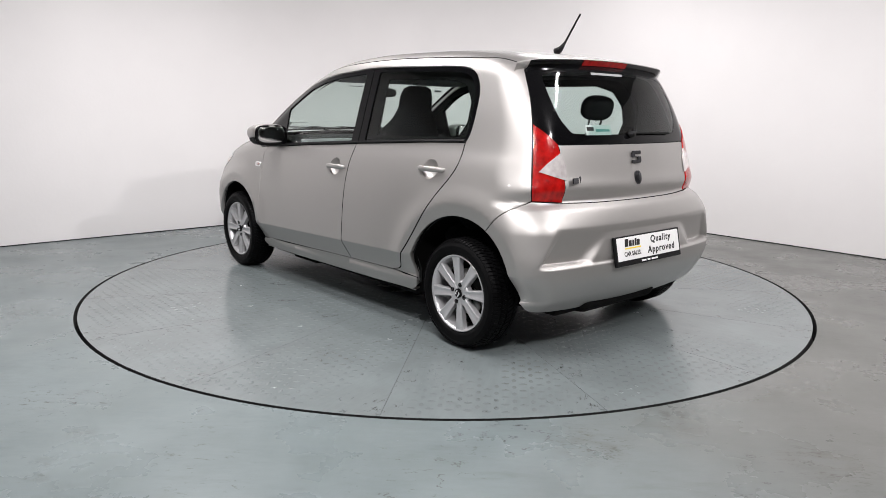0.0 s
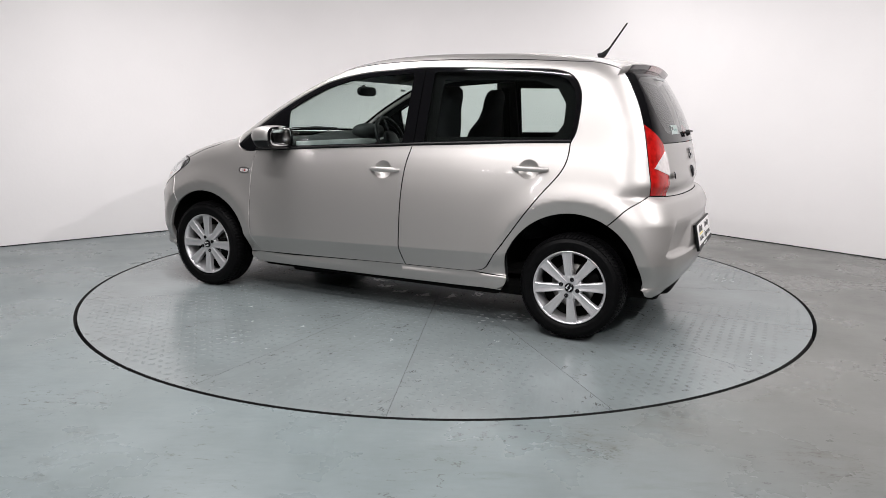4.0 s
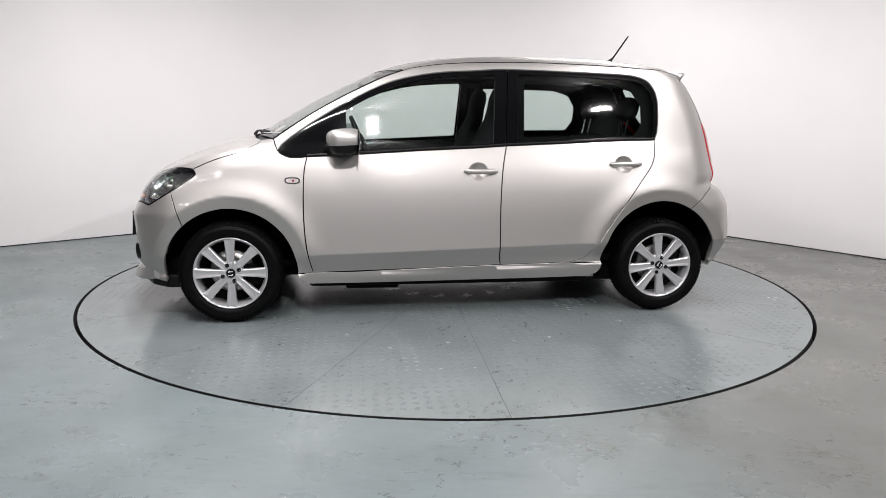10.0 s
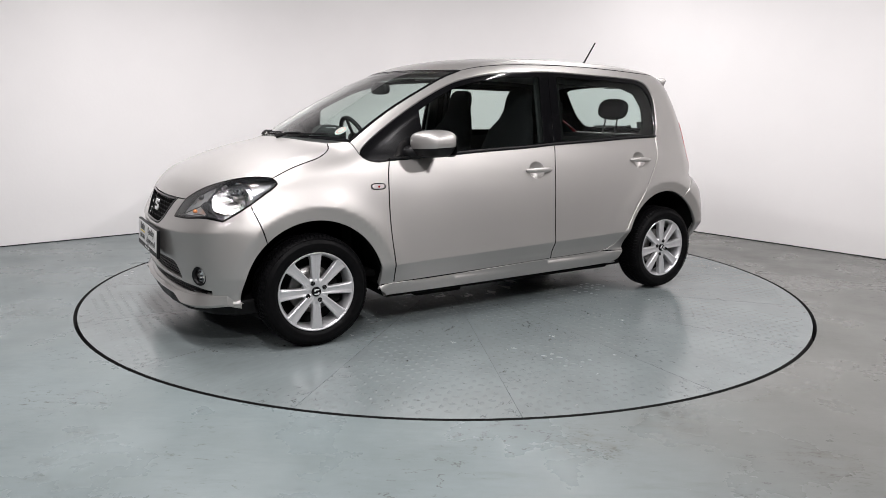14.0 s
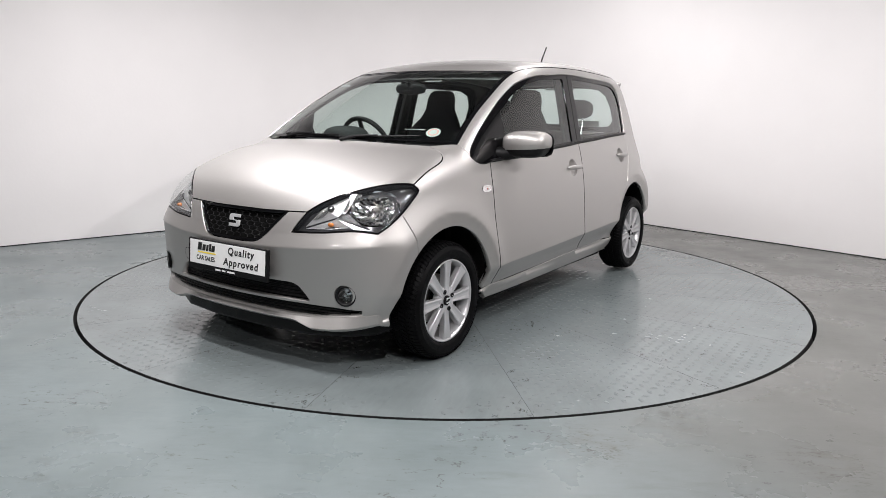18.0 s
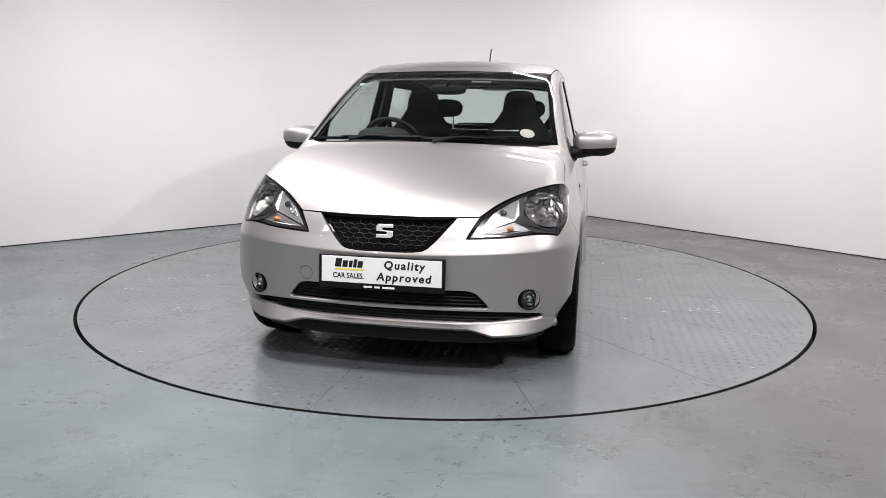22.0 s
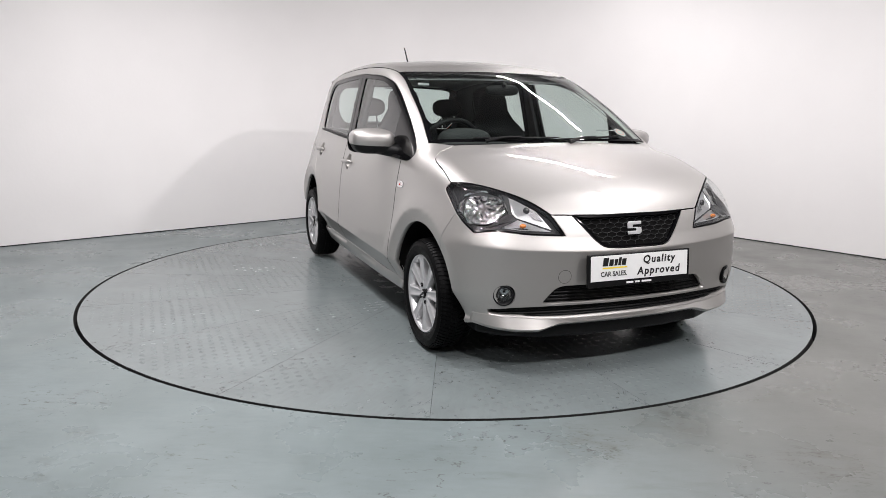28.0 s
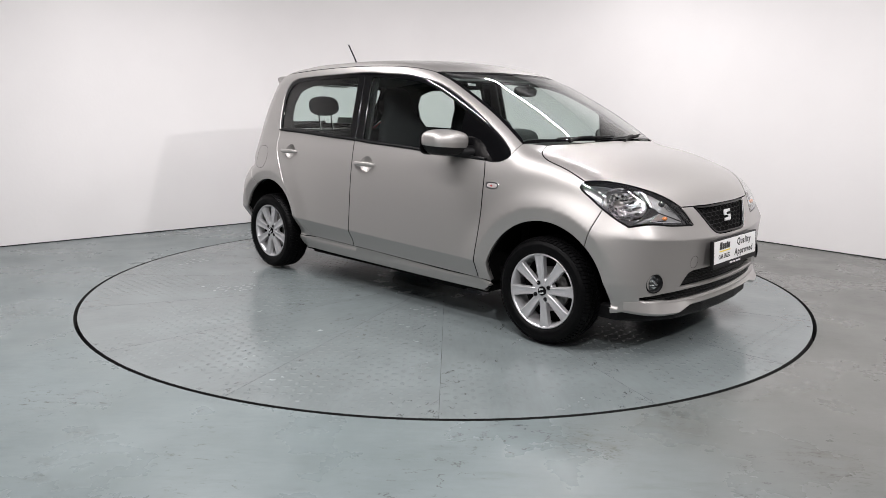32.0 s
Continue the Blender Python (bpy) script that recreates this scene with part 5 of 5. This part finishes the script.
# --- wheels: eight-spoke alloys ---
def build_wheel():
    w = part("wheel", lathe_bm([(0.180, -0.085), (0.183, -0.02), (0.178, 0.045), (0.186, 0.070), (0.193, 0.0845), (0.199, 0.086), (0.2005, 0.080), (0.196, 0.060), (0.194, -0.085)], 72), ALLOY, car, "silver eight-spoke alloy wheel with a black tyre", True)
    part("tyre", lathe_bm([(0.194, 0.070), (0.2015, 0.081), (0.208, 0.0905), (0.225, 0.0960), (0.243, 0.0945), (0.246, 0.0955), (0.249, 0.0935), (0.262, 0.0875), (0.2705, 0.0795), (0.2750, 0.068), (0.2785, 0.050), (0.2785, -0.050), (0.275, -0.070), (0.262, -0.090), (0.225, -0.096), (0.194, -0.08)], 96), RUBBER, w, "black tyre", True)
    treads = bmesh.new()
    for k in range(80):
        a = 2 * math.pi * k / 80
        for z0, z1, sk in ((0.046, 0.0885, 0.035), (0.006, 0.038, 0.05), (-0.036, -0.004, -0.05), (-0.080, -0.046, -0.035)):
            grid_ = []
            for z, b in ((z0, a), ((z0 + z1) / 2, a + sk * 0.6), (z1, a + sk)):
                top_ = 0.2838 - 1.1 * max(0, abs(z) - 0.058) ** 1.25 * 1.2
                grid_.append([treads.verts.new((q * math.cos(b + e), q * math.sin(b + e), z)) for q, e in ((0.270, 0.0), (top_, 0.003), (top_, 0.058), (0.270, 0.061))])
            for ra, rb in zip(grid_, grid_[1:]):
                for i in range(3):
                    treads.faces.new((ra[i], ra[i + 1], rb[i + 1], rb[i]))
            treads.faces.new(grid_[0])
            treads.faces.new(grid_[-1][::-1])
    bmesh.ops.recalc_face_normals(treads, faces=treads.faces)
    tagged(part("tread", treads, RUBBER, w), kind="stuff")
    sp = bmesh.new()
    rows = [(0.028, 0.0150, 0.074), (0.060, 0.0185, 0.0765), (0.10, 0.0215, 0.0785), (0.15, 0.0250, 0.0805), (0.178, 0.0280, 0.0815), (0.190, 0.0340, 0.0815)]
    grid = []
    for r, hw, zz in rows:
        grid.append([sp.verts.new(c) for c in ((r, -hw, zz - 0.030), (r, -hw, zz - 0.003), (r, -hw * 0.80, zz), (r, -hw * 0.25, zz - 0.0035), (r, hw * 0.25, zz - 0.0035), (r, hw * 0.80, zz), (r, hw, zz - 0.003), (r, hw, zz - 0.030))])
    for a, b in zip(grid, grid[1:]):
        for i in range(8):
            sp.faces.new((a[i], a[(i + 1) % 8], b[(i + 1) % 8], b[i]))
    bmesh.ops.recalc_face_normals(sp, faces=sp.faces)
    first = part("spoke", sp, ALLOY, w)
    for k in range(1, 8):
        o = new("spoke", first.data)
        o.parent, o.matrix_basis = w, pose(0, 0, 0, 0, 0, 45 * k)
    part("hub", lathe_bm([(0.0005, 0.070), (0.030, 0.072), (0.046, 0.074), (0.062, 0.0735), (0.070, 0.066), (0.070, 0.040)], 40), ALLOY, w, smooth=True)
    cap = part("hub_cap", lathe_bm([(0.0005, 0.0815), (0.019, 0.081), (0.024, 0.078), (0.025, 0.070)], 28), GLOSS_BLACK, w, "black round hub cap")
    for pts in ([(-0.011, 0.002), (-0.011, 0.012), (0.011, 0.012), (0.011, 0.007), (-0.005, 0.007), (-0.005, 0.003)], [(0.011, -0.002), (0.011, -0.012), (-0.011, -0.012), (-0.011, -0.007), (0.005, -0.007), (0.005, -0.003)]):
        part("cap_mark", prism_bm([(x * 1.15, y * 1.15) for x, y in pts], 0.0015, pose(0, 0, 0.0812)), BADGE, w)
    for k in range(4):
        a = radians(22.5 + 90 * k)
        part("wheel_bolt", lathe_bm([(0.0005, 0.0745), (0.007, 0.0745), (0.008, 0.0770), (0.0112, 0.0774), (0.0122, 0.070)], 16, pose(0.047 * math.cos(a), 0.047 * math.sin(a), 0.0006)), BLACK, w)
    part("brake_disc", lathe_bm([(0.06, 0.012), (0.07, 0.010), (0.118, 0.010), (0.120, 0.0), (0.120, -0.012), (0.06, -0.012)], 48), STEEL, w, "worn steel brake disc", True)
    part("back_plate", lathe_bm([(0.0005, -0.02), (0.180, -0.02), (0.181, -0.03)], 40), DARK, w)
    part("caliper", box_bm(0.07, 0.12, 0.05, pose(-0.105, 0.02, 0.012, 0, 0, 10), 0.012), DARK, w)
    return w


wheel = build_wheel()
SIZE = Matrix.Scale(0.97, 4)
wheel.matrix_basis = pose(1.207, 0.704, 0.272, -90, 0, 0) @ SIZE
copy_thing(wheel, pose(-1.209, 0.698, 0.273, -90, 0, 0) @ pose(0, 0, 0, 0, 0, 51) @ SIZE)
copy_thing(wheel, pose(1.207, -0.704, 0.272, 90, 0, 0) @ pose(0, 0, 0, 0, 0, 8) @ SIZE)
copy_thing(wheel, pose(-1.209, -0.698, 0.273, 90, 0, 0) @ pose(0, 0, 0, 0, 0, 30) @ SIZE)

# --- inside ---
patch("roof_lining", ROOF, P_TOP, LINING, car, off=-0.045, lip=0, inset=-0.012)
for name, loop, material in (("door_lining", FRONT_DOOR, TRIM), ("door_lining", REAR_DOOR, TRIM)):
    patch(name, loop, P_SIDE, material, car, off=-0.07, lip=0, mirror=True, inset=-0.01, step=0.05)
patch("pillar_lining", join(pillar_foot, screen_side, roof_side, gate_side[::-1], tail_out[::-1], rear_seam[::-1], arch_r1[::-1], sill_end[::-1], gap_c, dlo[0]), Plane((0, 0.9, 0.35)), TRIM, car, off=-0.045, lip=0, inset=-0.004, mirror=True, step=0.03)
rear_surround = side_loop([(-0.30, 0.955), (-1.19, 0.985), (-1.22, 1.20), (-1.12, 1.345), (-0.90, 1.375), (-0.30, 1.375)])
rear_light = side_loop([(-0.40, 1.010), (-1.06, 1.022), (-1.105, 1.09), (-1.105, 1.19), (-1.05, 1.272), (-0.93, 1.308), (-0.41, 1.313)])
patch("window_lining", rear_surround, P_SIDE, DARK, car, holes=[rear_light], off=-0.04, lip=0.01, inset=0, mirror=True, step=0.03)
b_post = side_loop([(-0.225, 0.955), (-0.385, 0.955), (-0.375, 1.365), (-0.245, 1.365)])
patch("centre_pillar", b_post, P_SIDE, TRIM, car, off=-0.05, lip=0.02, inset=0, mirror=True)
part("cabin_floor", box_bm(2.5, 1.30, 0.03, Matrix.Translation((-0.15, 0, 0.30))), DARK, car)
part("bulkhead", box_bm(0.05, 1.25, 0.55, Matrix.Translation((0.98, 0, 0.60))), DARK, car)
# dashboard swept across the car
prof = [(1.06, 0.945), (0.90, 0.962), (0.72, 0.955), (0.64, 0.925), (0.625, 0.86), (0.66, 0.74), (0.72, 0.60), (1.0, 0.55)]
dv, df = [], []
for y in np.linspace(-0.64, 0.64, 17):
    hump = 0.030 * math.exp(-((y + 0.33) / 0.16) ** 2)
    for x, z in prof:
        dv.append((x - 0.16 * (y / 0.66) ** 2 * (x > 0.8), y, z + hump * (z > 0.9)))
for i in range(16):
    for k in range(8):
        a, b = i * 8 + k, i * 8 + (k + 1) % 8
        df.append((a, b, b + 8, a + 8))
dash = link("dashboard", dv, df, TRIM, car, "dark grey dashboard with a silver panel")
part("dash_panel", box_bm(0.014, 1.16, 0.105, Matrix.Translation((0.612, 0, 0.890)) @ pose(0, 0, 0, 0, 8), 0.005), mat("dash_silver", (0.66, 0.69, 0.69), 0.35, 0.4, 0.05, 40), dash, "silver dashboard panel")
part("instrument_hood", blob_bm(0.09, 0.15, 0.06, Matrix.Translation((0.67, -0.33, 0.985)), 2.6, 20), TRIM, dash, smooth=True)
part("centre_console", box_bm(0.25, 0.22, 0.30, Matrix.Translation((0.62, 0, 0.66)), 0.03), TRIM, dash)
for k in (-1, 1):
    part("air_vent", box_bm(0.02, 0.12, 0.07, Matrix.Translation((0.605, k * 0.52, 0.87)), 0.01), BLACK, dash)
WHEEL_M = Matrix.Translation((0.475, -0.335, 0.925)) @ pose(0, 0, 0, 0, -66, 0)
ring = [(WHEEL_M @ Vector((0.178 * math.cos(a), 0.178 * math.sin(a), 0))) for a in np.linspace(0, 2 * math.pi, 41)]
steer = part("steering_wheel", tube_bm(ring, 0.0145, 10, False), BLACK, car, "black three-spoke steering wheel", True)
part("boss", blob_bm(0.075, 0.085, 0.025, WHEEL_M, 2.6, 20), BLACK, steer, smooth=True)
for a in (0, 180, 270):
    part("spoke", box_bm(0.12, 0.03, 0.012, WHEEL_M @ pose(0, 0, 0, 0, 0, a) @ pose(0.11, 0, 0), 0.004), BLACK, steer)
part("column", tube_bm([WHEEL_M @ Vector((0, 0, 0)), WHEEL_M @ Vector((0, 0, -0.22))], 0.04, 12), BLACK, steer)


def front_seat(y):
    seat = part("front_seat", blob_bm(0.26, 0.235, 0.085, Matrix.Translation((0.02, y, 0.50)) @ pose(0, 0, 0, 0, -8), 3.2), CLOTH, car, "dark cloth front seat with a built-in headrest", True)
    bm = bmesh.new()
    rows = [(-0.16, 0.46, 0.215, 0.06), (-0.19, 0.60, 0.235, 0.075), (-0.225, 0.76, 0.245, 0.075), (-0.26, 0.92, 0.235, 0.065), (-0.285, 1.02, 0.205, 0.055), (-0.30, 1.09, 0.150, 0.05), (-0.312, 1.15, 0.112, 0.05), (-0.325, 1.22, 0.106, 0.052), (-0.333, 1.262, 0.090, 0.042), (-0.336, 1.280, 0.055, 0.025)]
    rings = []
    for x, z, hw, t in rows:
        rings.append([bm.verts.new((x + t * math.copysign(abs(math.cos(a)) ** 0.7, math.cos(a)) + 0.03 * (abs(math.sin(a)) ** 3) * (hw > 0.15), y + hw * math.copysign(abs(math.sin(a)) ** 0.75, math.sin(a)), z)) for a in np.linspace(0, 2 * math.pi, 22, endpoint=False)])
    for a, b in zip(rings, rings[1:]):
        for i in range(22):
            bm.faces.new((a[i], a[(i + 1) % 22], b[(i + 1) % 22], b[i]))
    bm.faces.new(rings[0])
    bm.faces.new(rings[-1])
    bmesh.ops.recalc_face_normals(bm, faces=bm.faces)
    part("backrest", bm, CLOTH, seat, smooth=True)
    return seat


front_seat(0.335)
front_seat(-0.335)
bench = part("rear_seat", blob_bm(0.24, 0.60, 0.09, Matrix.Translation((-0.78, 0, 0.52)), 3.5), CLOTH, car, "dark cloth rear bench", True)
part("backrest", blob_bm(0.075, 0.60, 0.26, Matrix.Translation((-1.03, 0, 0.745)) @ pose(0, 0, 0, 0, -14), 4.0), CLOTH, bench, smooth=True)
for s in (1, -1):
    hr = part("headrest", blob_bm(0.045, 0.125, 0.070, Matrix.Translation((-1.135, s * 0.33, 1.165)) @ pose(0, 0, 0, 0, -12), 2.8), CLOTH, bench, smooth=True)
    for k in (-0.055, 0.055):
        part("headrest_post", tube_bm([(-1.10, s * 0.33 + k, 0.98), (-1.13, s * 0.33 + k, 1.12)], 0.006, 8), CHROME, bench)
    part("seat_belt", box_bm(0.05, 0.004, 0.62, Matrix.Translation((-0.31, s * 0.615, 1.00)) @ pose(0, 0, 0, s * 12, 0, 0)), DARK, car)
part("parcel_shelf", box_bm(0.38, 0.98, 0.025, Matrix.Translation((-1.34, 0, 0.945)), 0.008), TRIM, car)
part("boot_wall", box_bm(0.03, 0.94, 0.52, Matrix.Translation((-1.555, 0, 0.665))), DARK, car)
rv = part("inside_mirror", blob_bm(0.022, 0.105, 0.032, Matrix.Translation((0.470, 0.0, 1.262)), 3.4, 20), BLACK, car, "black inside mirror", True)
part("mirror_foot", tube_bm([(0.50, 0, 1.30), (0.475, 0, 1.27)], 0.012, 8), BLACK, rv)
for s in (1, -1):
    part("sun_visor", box_bm(0.14, 0.36, 0.016, Matrix.Translation((0.235, s * 0.30, 1.335)) @ pose(0, 0, 0, 0, 14), 0.006), TRIM_GREY, car)

# ---- the room ----
CORNER, DIRL, DIRR = Vector((0.47, 4.50)), Vector((-0.755, -0.656)), Vector((0.652, -0.758))


def room_outline():
    pts = []
    far_l, far_r = CORNER + DIRL * 12.5, CORNER + DIRR * 12.5
    t = 1.95
    a, b = CORNER + DIRL * t, CORNER + DIRR * t
    pts.append(far_l)
    for k in range(25):
        u = k / 24
        pts.append(a * (1 - u) ** 2 + CORNER * 2 * u * (1 - u) + b * u * u)
    pts += [far_r, far_r + DIRL * 12.5]
    return pts


OUT = room_outline()


def wall_strip(name, pts, label, material):
    bm = bmesh.new()
    n = len(pts)
    inner = [Vector(p) for p in pts]
    normals = []
    for i in range(n):
        t = (inner[min(i + 1, n - 1)] - inner[max(i - 1, 0)]).normalized()
        normals.append(Vector((-t.y, t.x)))
    outer = [p + q * 0.15 for p, q in zip(inner, normals)]
    vi = [[bm.verts.new((p.x, p.y, z)) for p in inner] for z in (0, CEIL)]
    vo = [[bm.verts.new((p.x, p.y, z)) for p in outer] for z in (0, CEIL)]
    for i in range(n - 1):
        bm.faces.new((vi[0][i], vi[0][i + 1], vi[1][i + 1], vi[1][i]))
        bm.faces.new((vo[0][i + 1], vo[0][i], vo[1][i], vo[1][i + 1]))
        bm.faces.new((vi[1][i], vi[1][i + 1], vo[1][i + 1], vo[1][i]))
    for i in (0, n - 1):
        bm.faces.new((vi[0][i], vi[1][i], vo[1][i], vo[0][i]))
    bmesh.ops.recalc_face_normals(bm, faces=bm.faces)
    return tagged(part(name, bm, material, smooth=True), label, "wall", kind="structure")


wall_strip("wall_studio", OUT[:27], "white painted studio wall with a rounded corner", WALL)
joint = tube_bm([(p.x, p.y, 0.002) for p in OUT[:27]], 0.007, 6)
tagged(part("wall_joint", joint, GAP), "dark joint between wall and floor", "joint", kind="structure")
# added out of view to close the room; its dimness is only colour
wall_strip("wall_back", [OUT[26], OUT[27], OUT[0]], "unseen wall added behind the studio bay, coloured dark for dark reflections", WALL_BACK)

bm = bmesh.new()
bm.faces.new([bm.verts.new((p.x, p.y, CEIL)) for p in OUT])
bmesh.ops.recalc_face_normals(bm, faces=bm.faces)
tagged(part("ceiling", bm, CEILING), "plain grey ceiling of the studio", "ceiling", kind="structure")

bm = bmesh.new()
seg = 180
ring_v = [bm.verts.new(((RING + 0.020) * math.cos(2 * math.pi * i / seg), (RING + 0.020) * math.sin(2 * math.pi * i / seg), 0)) for i in range(seg)]
deep_v = [bm.verts.new((v.co.x, v.co.y, -0.12)) for v in ring_v]
out_v = [bm.verts.new((14 * math.cos(2 * math.pi * i / seg), 14 * math.sin(2 * math.pi * i / seg), 0)) for i in range(seg)]
for i in range(seg):
    j = (i + 1) % seg
    bm.faces.new((ring_v[i], out_v[i], out_v[j], ring_v[j]))
    bm.faces.new((deep_v[i], ring_v[i], ring_v[j], deep_v[j])).material_index = 1
floor_ob = part("floor", bm, FLOOR)
floor_ob.data.materials.append(GAP)
tagged(floor_ob, "grey-green painted concrete floor with scuffs", "floor", kind="structure")
bm = bmesh.new()
bmesh.ops.create_circle(bm, cap_ends=True, radius=RING + 0.1, segments=90, matrix=Matrix.Translation((0, 0, -0.12)))
tagged(part("pit_floor", bm, GAP), "dark pit under the turntable", "floor", kind="structure")

# ---- the turntable: sixteen painted plates round a hub ----
turntable = tagged(new("turntable"), "round grey painted steel turntable flush with the floor", "turntable")
bm = bmesh.new()
bmesh.ops.create_circle(bm, cap_ends=True, radius=RING - 0.004, segments=120, matrix=Matrix.Translation((0, 0, -0.012)))
part("frame_disc", bm, GAP, turntable)
R_IN, SEAM = 0.36, 0.0007
first = None
for k in range(16):
    if first is None:
        bm = bmesh.new()
        n = 16
        def edge_pts(z):
            a_in, a_out = SEAM / R_IN, SEAM / RING
            w = radians(22.5)
            return [bm.verts.new((R_IN * math.cos(a), R_IN * math.sin(a), z)) for a in np.linspace(a_in, w - a_in, 5)], [bm.verts.new((RING * math.cos(a), RING * math.sin(a), z)) for a in np.linspace(a_out, w - a_out, n)]
        (ti, to), (li, lo) = edge_pts(0.0), edge_pts(-0.045)
        bm.faces.new(ti[::-1] + to)
        loop_t, loop_l = ti[::-1] + to, li[::-1] + lo
        for i in range(len(loop_t)):
            j = (i + 1) % len(loop_t)
            bm.faces.new((loop_t[j], loop_t[i], loop_l[i], loop_l[j])).material_index = 1
        bmesh.ops.recalc_face_normals(bm, faces=bm.faces)
        first = part("plate", bm, DISC, turntable)
        first.data.materials.append(GAP)
        o = first
    else:
        o = new("plate", first.data)
        o.parent = turntable
    o.matrix_basis = pose(0, 0, 0, 0, 0, 88.2 + 22.5 * k)
bm = bmesh.new()
bmesh.ops.create_circle(bm, cap_ends=True, radius=R_IN - 0.003, segments=40, matrix=Matrix.Translation((0, 0, -0.0005)))
part("hub_plate", bm, DISC, turntable)
# low lens-shaped treads in rows that cross, rolled into the plates
tv, tf = [], []
PITCH_T = 0.052
for i in range(-44, 45):
    for j in range(-44, 45):
        x, y = i * PITCH_T, j * PITCH_T
        if x * x + y * y > (RING - 0.05) ** 2:
            continue
        a = math.atan2(y, x) - radians(88.2)
        if abs(math.sin((a * 16 / 2))) * math.hypot(x, y) * 0.125 < 0.02:
            continue
        turn = radians(45 if (i + j) % 2 else -45)
        c, s_ = math.cos(turn), math.sin(turn)
        worn = 0.5 + 0.9 * noise.noise(Vector((x * 1.7, y * 1.7, 0.3))) + 0.25 * noise.noise(Vector((x * 9, y * 9, 2.0)))
        if worn < 0.28:
            continue
        rise, b0 = 0.0021 * min(1.0, worn), len(tv)
        for f, h in ((1.0, 0.0), (0.72, 0.7), (0.36, 0.96)):
            for k in range(10):
                q = 2 * math.pi * k / 10
                u, v = 0.0180 * f * math.cos(q), 0.0100 * f * math.sin(q) * (0.6 + 0.4 * abs(math.sin(q)))
                tv.append((x + u * c - v * s_, y + u * s_ + v * c, h * rise + 0.0003))
        tf += [(b0 + j * 10 + k, b0 + j * 10 + (k + 1) % 10, b0 + j * 10 + 10 + (k + 1) % 10, b0 + j * 10 + 10 + k) for j in (0, 1) for k in range(10)]
        tf.append(tuple(range(b0 + 20, b0 + 30)))
tread = link("tread_pattern", tv, tf, DISC, turntable)
tagged(tread, kind="stuff")


# ---- what moves ----
def motions():
    rows = []
    for t, a in TURN:
        c, s = math.cos(radians(a)), math.sin(radians(a))
        rows.append((t, pose(CAR_X * c - CAR_Y * s, CAR_X * s + CAR_Y * c, 0, 0, 0, a)))
    walk(car, rows)
    walk(turntable, [(t, pose(0, 0, 0, 0, 0, a)) for t, a in TURN])


motions()
